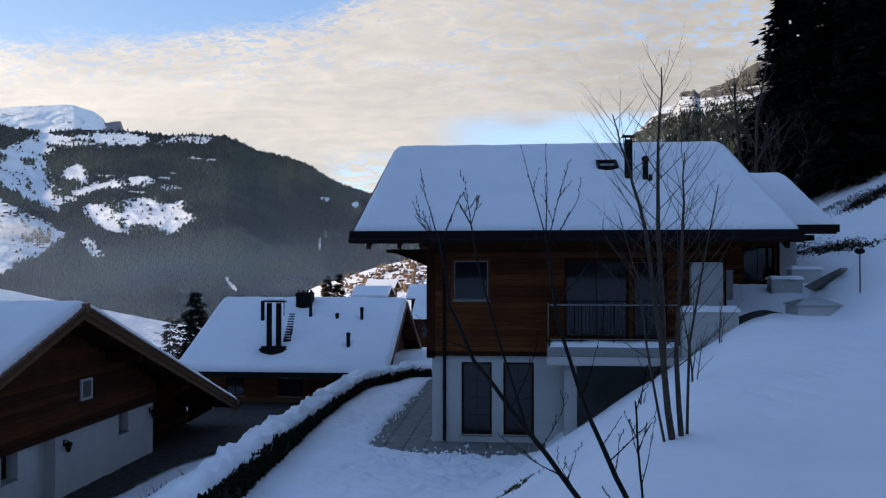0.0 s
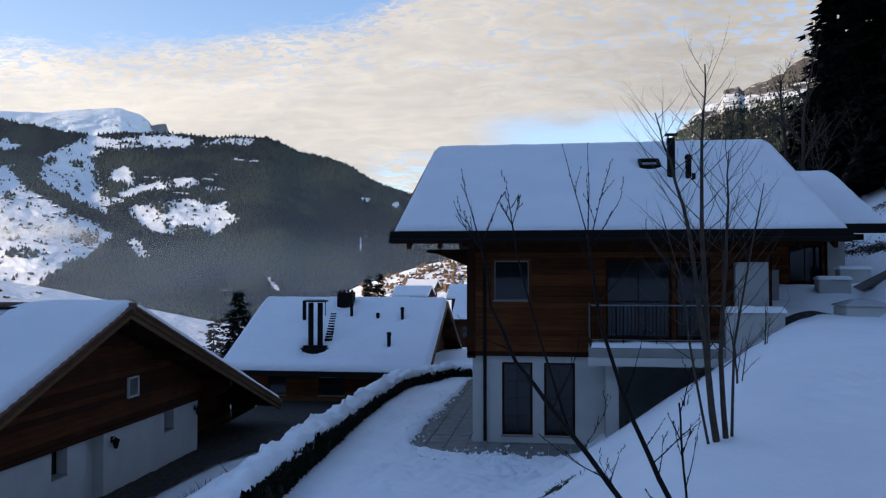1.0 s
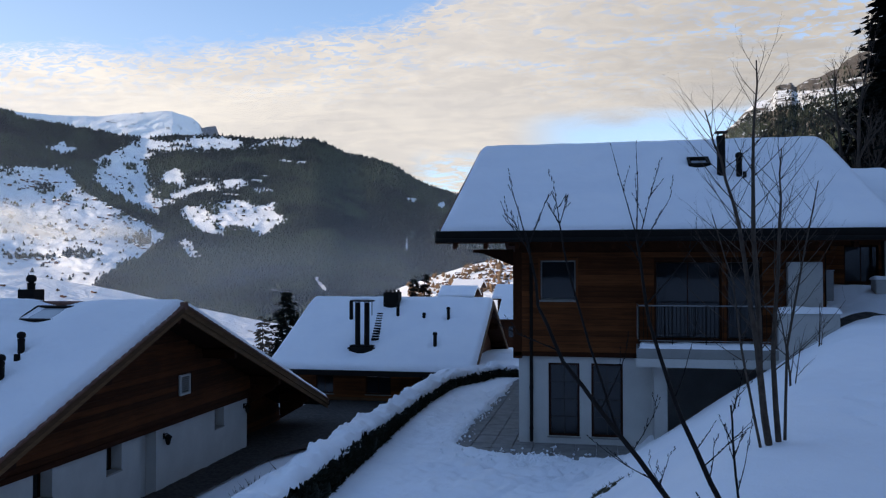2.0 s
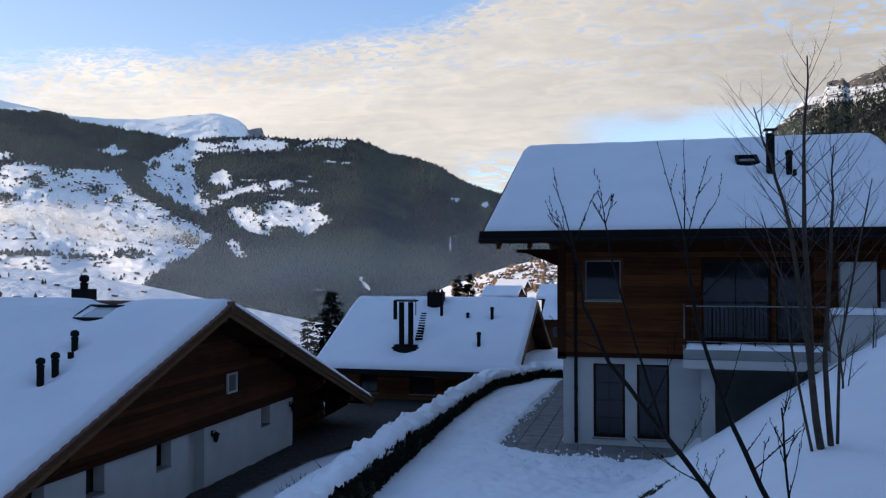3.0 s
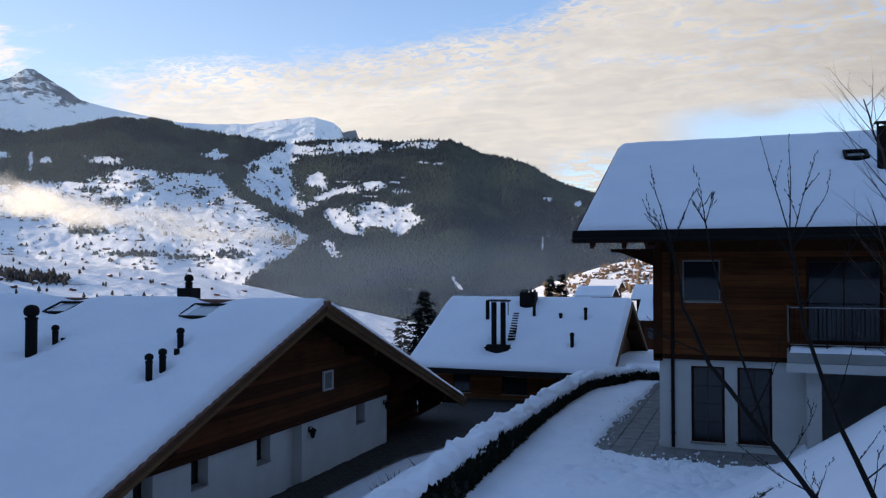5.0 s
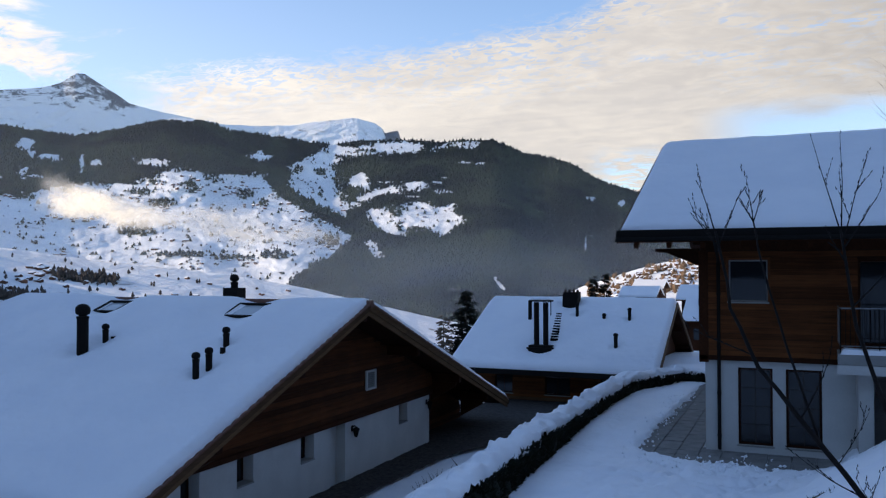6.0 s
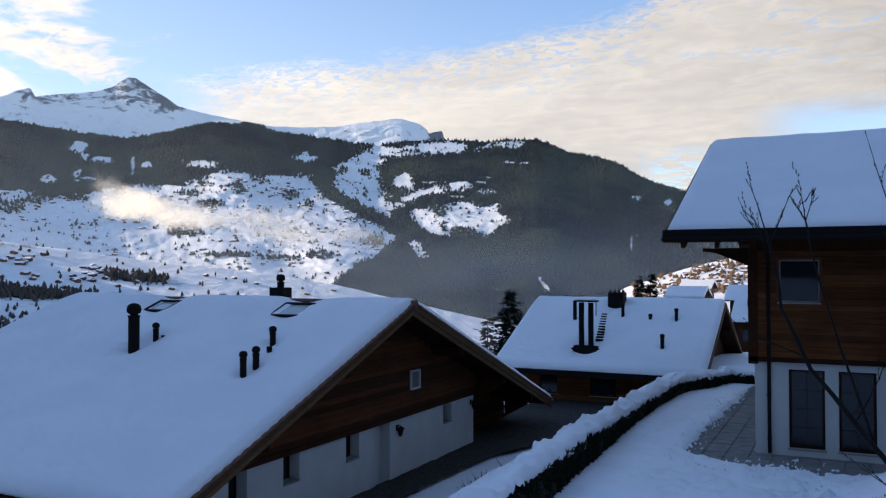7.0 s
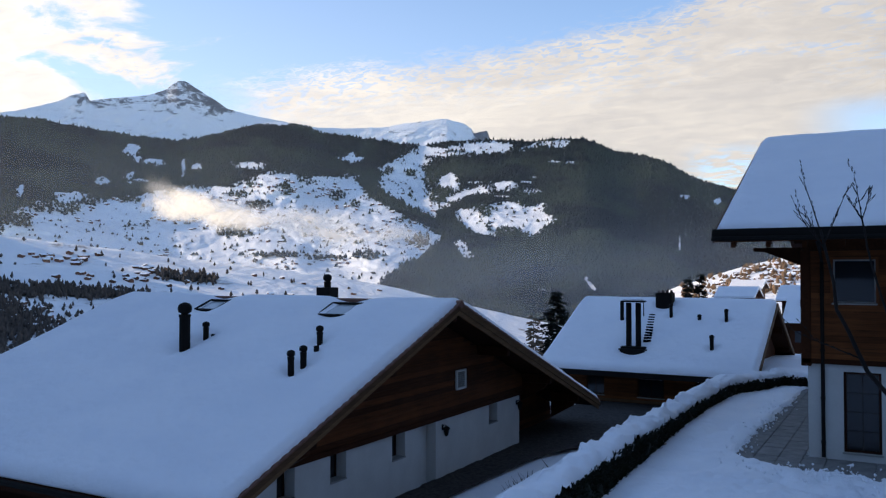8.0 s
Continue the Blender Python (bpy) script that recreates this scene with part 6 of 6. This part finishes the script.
for x, y, n, sd in ((12.2, 36.0, 240, 3), (12.6, 36.1, 260, 4), (12.7, 35.4, 300, 5), (13.3, 36.0, 240, 6), (13.0, 35.7, 260, 7), (12.1, 37.1, 160, 8), (12.2, 38.2, 140, 9), (13.9, 35.1, 200, 10), (14.9, 40.6, 500, 11), (15.2, 40.5, 500, 12), (15.5, 39.9, 520, 13), (16.0, 40.0, 520, 14), (15.2, 39.7, 300, 15), (16.4, 40.0, 520, 16), (16.8, 40.1, 500, 17), (15.9, 40.6, 300, 18), (12.9, 37.4, 160, 19)):
    tuft("grass_tuft", (x, y), 0.55, n, 0.07, "dead grass and bare soil on the snowy slope", STRAW, sd, 0.45, 0.06)

# ---------------------------------------------------------------- paving by the chalet
patio = thing("patio", "grey paving slabs swept clear beside the chalet", "paving", (0, 0, 0), kind="structure")
slab = mesh_of("slab", box(-0.295, 0.295, -0.295, 0.295, -0.06, 0.0, 0.012))
slab.materials.append(SLAB)
g = random.Random(4)
for i in range(-5, 8):
    for j in range(0, 28):
        x, y = -2.05 + i * 0.6 - 0.3, 23.2 + j * 0.6
        if max(float(patio_bare(x + p, y + q)) for p in (-0.3, 0, 0.3) for q in (-0.3, 0, 0.3)) < 0.02 or x > 1.7 or (x > -2.6 and y > 25):
            continue
        part("slab", slab, None, patio).matrix_basis = pose(x, y, -0.045 + g.uniform(-0.006, 0.004), g.uniform(-0.3, 0.3), g.uniform(-0.3, 0.3), 0)

# crumbs of snow kicked up round the paving
g = np.random.RandomState(31)
k = 420
cx = np.concatenate([g.normal(-1.4, 1.3, k // 2), g.normal(-4.35, 0.22, k // 2)])
cy = np.concatenate([g.normal(22.7, 0.5, k // 2), g.uniform(24, 36, k // 2)])
P = np.stack([cx, cy, ground_height(cx, cy) + 0.02], -1)
r = g.uniform(0.015, 0.06, (k, 1))
tips = np.array([(1, 0, 0), (0, 1, 0), (-1, 0, 0), (0, -1, 0), (0, 0, 1), (0, 0, -1)], float)
V = (P[:, None] + tips[None] * r[:, None] * g.uniform(0.6, 1.3, (k, 6, 1))).reshape(-1, 3)
tri = np.array([(0, 1, 4), (1, 2, 4), (2, 3, 4), (3, 0, 4), (1, 0, 5), (2, 1, 5), (3, 2, 5), (0, 3, 5)])
me = bpy.data.meshes.new("snow_crumbs")
me.from_pydata(V.tolist(), [], (np.arange(k)[:, None, None] * 6 + tri[None]).reshape(-1, 3).tolist())
tagged(part("snow_crumbs", me, SNOW), "crumbs of kicked-up snow by the paving", "snow", kind="stuff")

# ---------------------------------------------------------------- mist, painted haze and smoke


def mist_build(density, color, through_share=0.5):
    def build(n, at):
        p = world_at(n)
        sep_ = n.add("ShaderNodeSeparateXYZ", {0: p})
        a = n.math("ARCTAN2", sep_.outputs[0], sep_.outputs[1])
        e = n.math("DIVIDE", n.math("SUBTRACT", sep_.outputs[2], EYE), 660.0 * FAR)
        alpha = density(n, p, a, e)
        d = n.add("ShaderNodeBsdfDiffuse", {0: color})
        t = n.add("ShaderNodeBsdfTranslucent", {0: color})
        both = n.add("ShaderNodeMixShader", {0: through_share, 1: d.outputs[0], 2: t.outputs[0]})
        return n.add("ShaderNodeMixShader", {0: alpha, 1: n.add("ShaderNodeBsdfTransparent").outputs[0], 2: both.outputs[0]})
    return build


def mist_haze_density(n, p, a, e):
    drift = n.noise(n.scaled(p, (0.0024, 0.0024, 0.013)), 1.0, 5, 0.55, 0.4)
    low = n.ramp(e, 0.075, 0.0)
    band = n.math("MULTIPLY", n.math("MULTIPLY", n.ramp(n.math("MULTIPLY_ADD", drift, 0.05, e), 0.085, 0.0), n.ramp(e, -0.09, -0.01)), n.ramp(a, -0.1, -0.45, 0.35, 1.0))
    v = n.math("ADD", n.math("MULTIPLY", low, 0.07), n.math("MULTIPLY", band, n.ramp(drift, 0.40, 0.75, 0.0, 0.16)))
    # painted haze: glare on the sunward left, then an even veil for distance
    v = n.math("ADD", v, n.math("MULTIPLY", n.math("MULTIPLY", n.ramp(e, 0.26, 0.15), n.ramp(e, 0.05, 0.12)), n.ramp(a, -0.35, -0.95, 0.0, 0.03)))
    return n.math("ADD", v, n.math("MULTIPLY", n.ramp(e, 0.20, 0.04, 0.35, 1.0), 0.085))


def smoke_density(n, p, a, e):
    billow = n.noise(n.scaled(p, (0.0106, 0.0106, 0.02)), 1.0, 7, 0.62, 0.5)
    # the plume starts dense at one end and trails off down the valley
    along = n.math("MULTIPLY_ADD", n.noise(p, 0.0118, 6, 0.66), 0.5, n.math("DIVIDE", n.math("ADD", a, 0.792), 0.20))
    mid = n.math("MULTIPLY_ADD", along, -0.022, 0.073)
    wide = n.math("MULTIPLY_ADD", along, -0.004, 0.017)
    off = n.math("DIVIDE", n.math("ABSOLUTE", n.math("SUBTRACT", n.math("MULTIPLY_ADD", n.noise(p, 0.0094, 6, 0.66), 0.10, e), n.math("ADD", mid, 0.050))), wide)
    shape = n.math("MULTIPLY", n.ramp(along, -0.06, 0.03), n.ramp(along, 2.3, 0.25))
    core = n.math("MULTIPLY", n.ramp(off, 1.5, 0.1), shape)
    return n.math("MULTIPLY", core, n.math("MULTIPLY", n.ramp(billow, 0.30, 0.64), n.ramp(along, 0.0, 1.0, 0.95, 0.42)))


MIST_HAZE = material("thin valley mist and distance haze", mist_build(mist_haze_density, rgb(0.72, 0.80, 0.90)))
SMOKE = material("pale wood smoke", mist_build(smoke_density, rgb(0.97, 0.93, 0.84), 0.8))


def veil_sheet(name, az0, az1, el0, el1, radius, mat, label, category, wave=0.0, seed=1):
    A, E = np.meshgrid(np.radians(lin(az0, az1, 80)), np.radians(lin(el0, el1, 24)))
    R = radius + wave * fract(A * 14, E * 30, 3, seed)
    ob = part(name, grid_mesh(name, np.stack([np.sin(A) * R, np.cos(A) * R, EYE + radius * np.tan(E)], -1)), mat)
    ob.visible_shadow = False
    return tagged(ob, label, category, kind="stuff")


veil_sheet("valley_mist", -75, 10, -6, 12, 660 * FAR, MIST_HAZE, "thin grey mist lying in the valley, with painted distance haze", "mist")
for i in range(4):
    veil_sheet("smoke_plume", -52, -30, -1, 8, (636 + 7 * i) * FAR, SMOKE, "pale sunlit wood smoke drifting over the valley", "smoke", 3.0 * FAR, 40 + i)
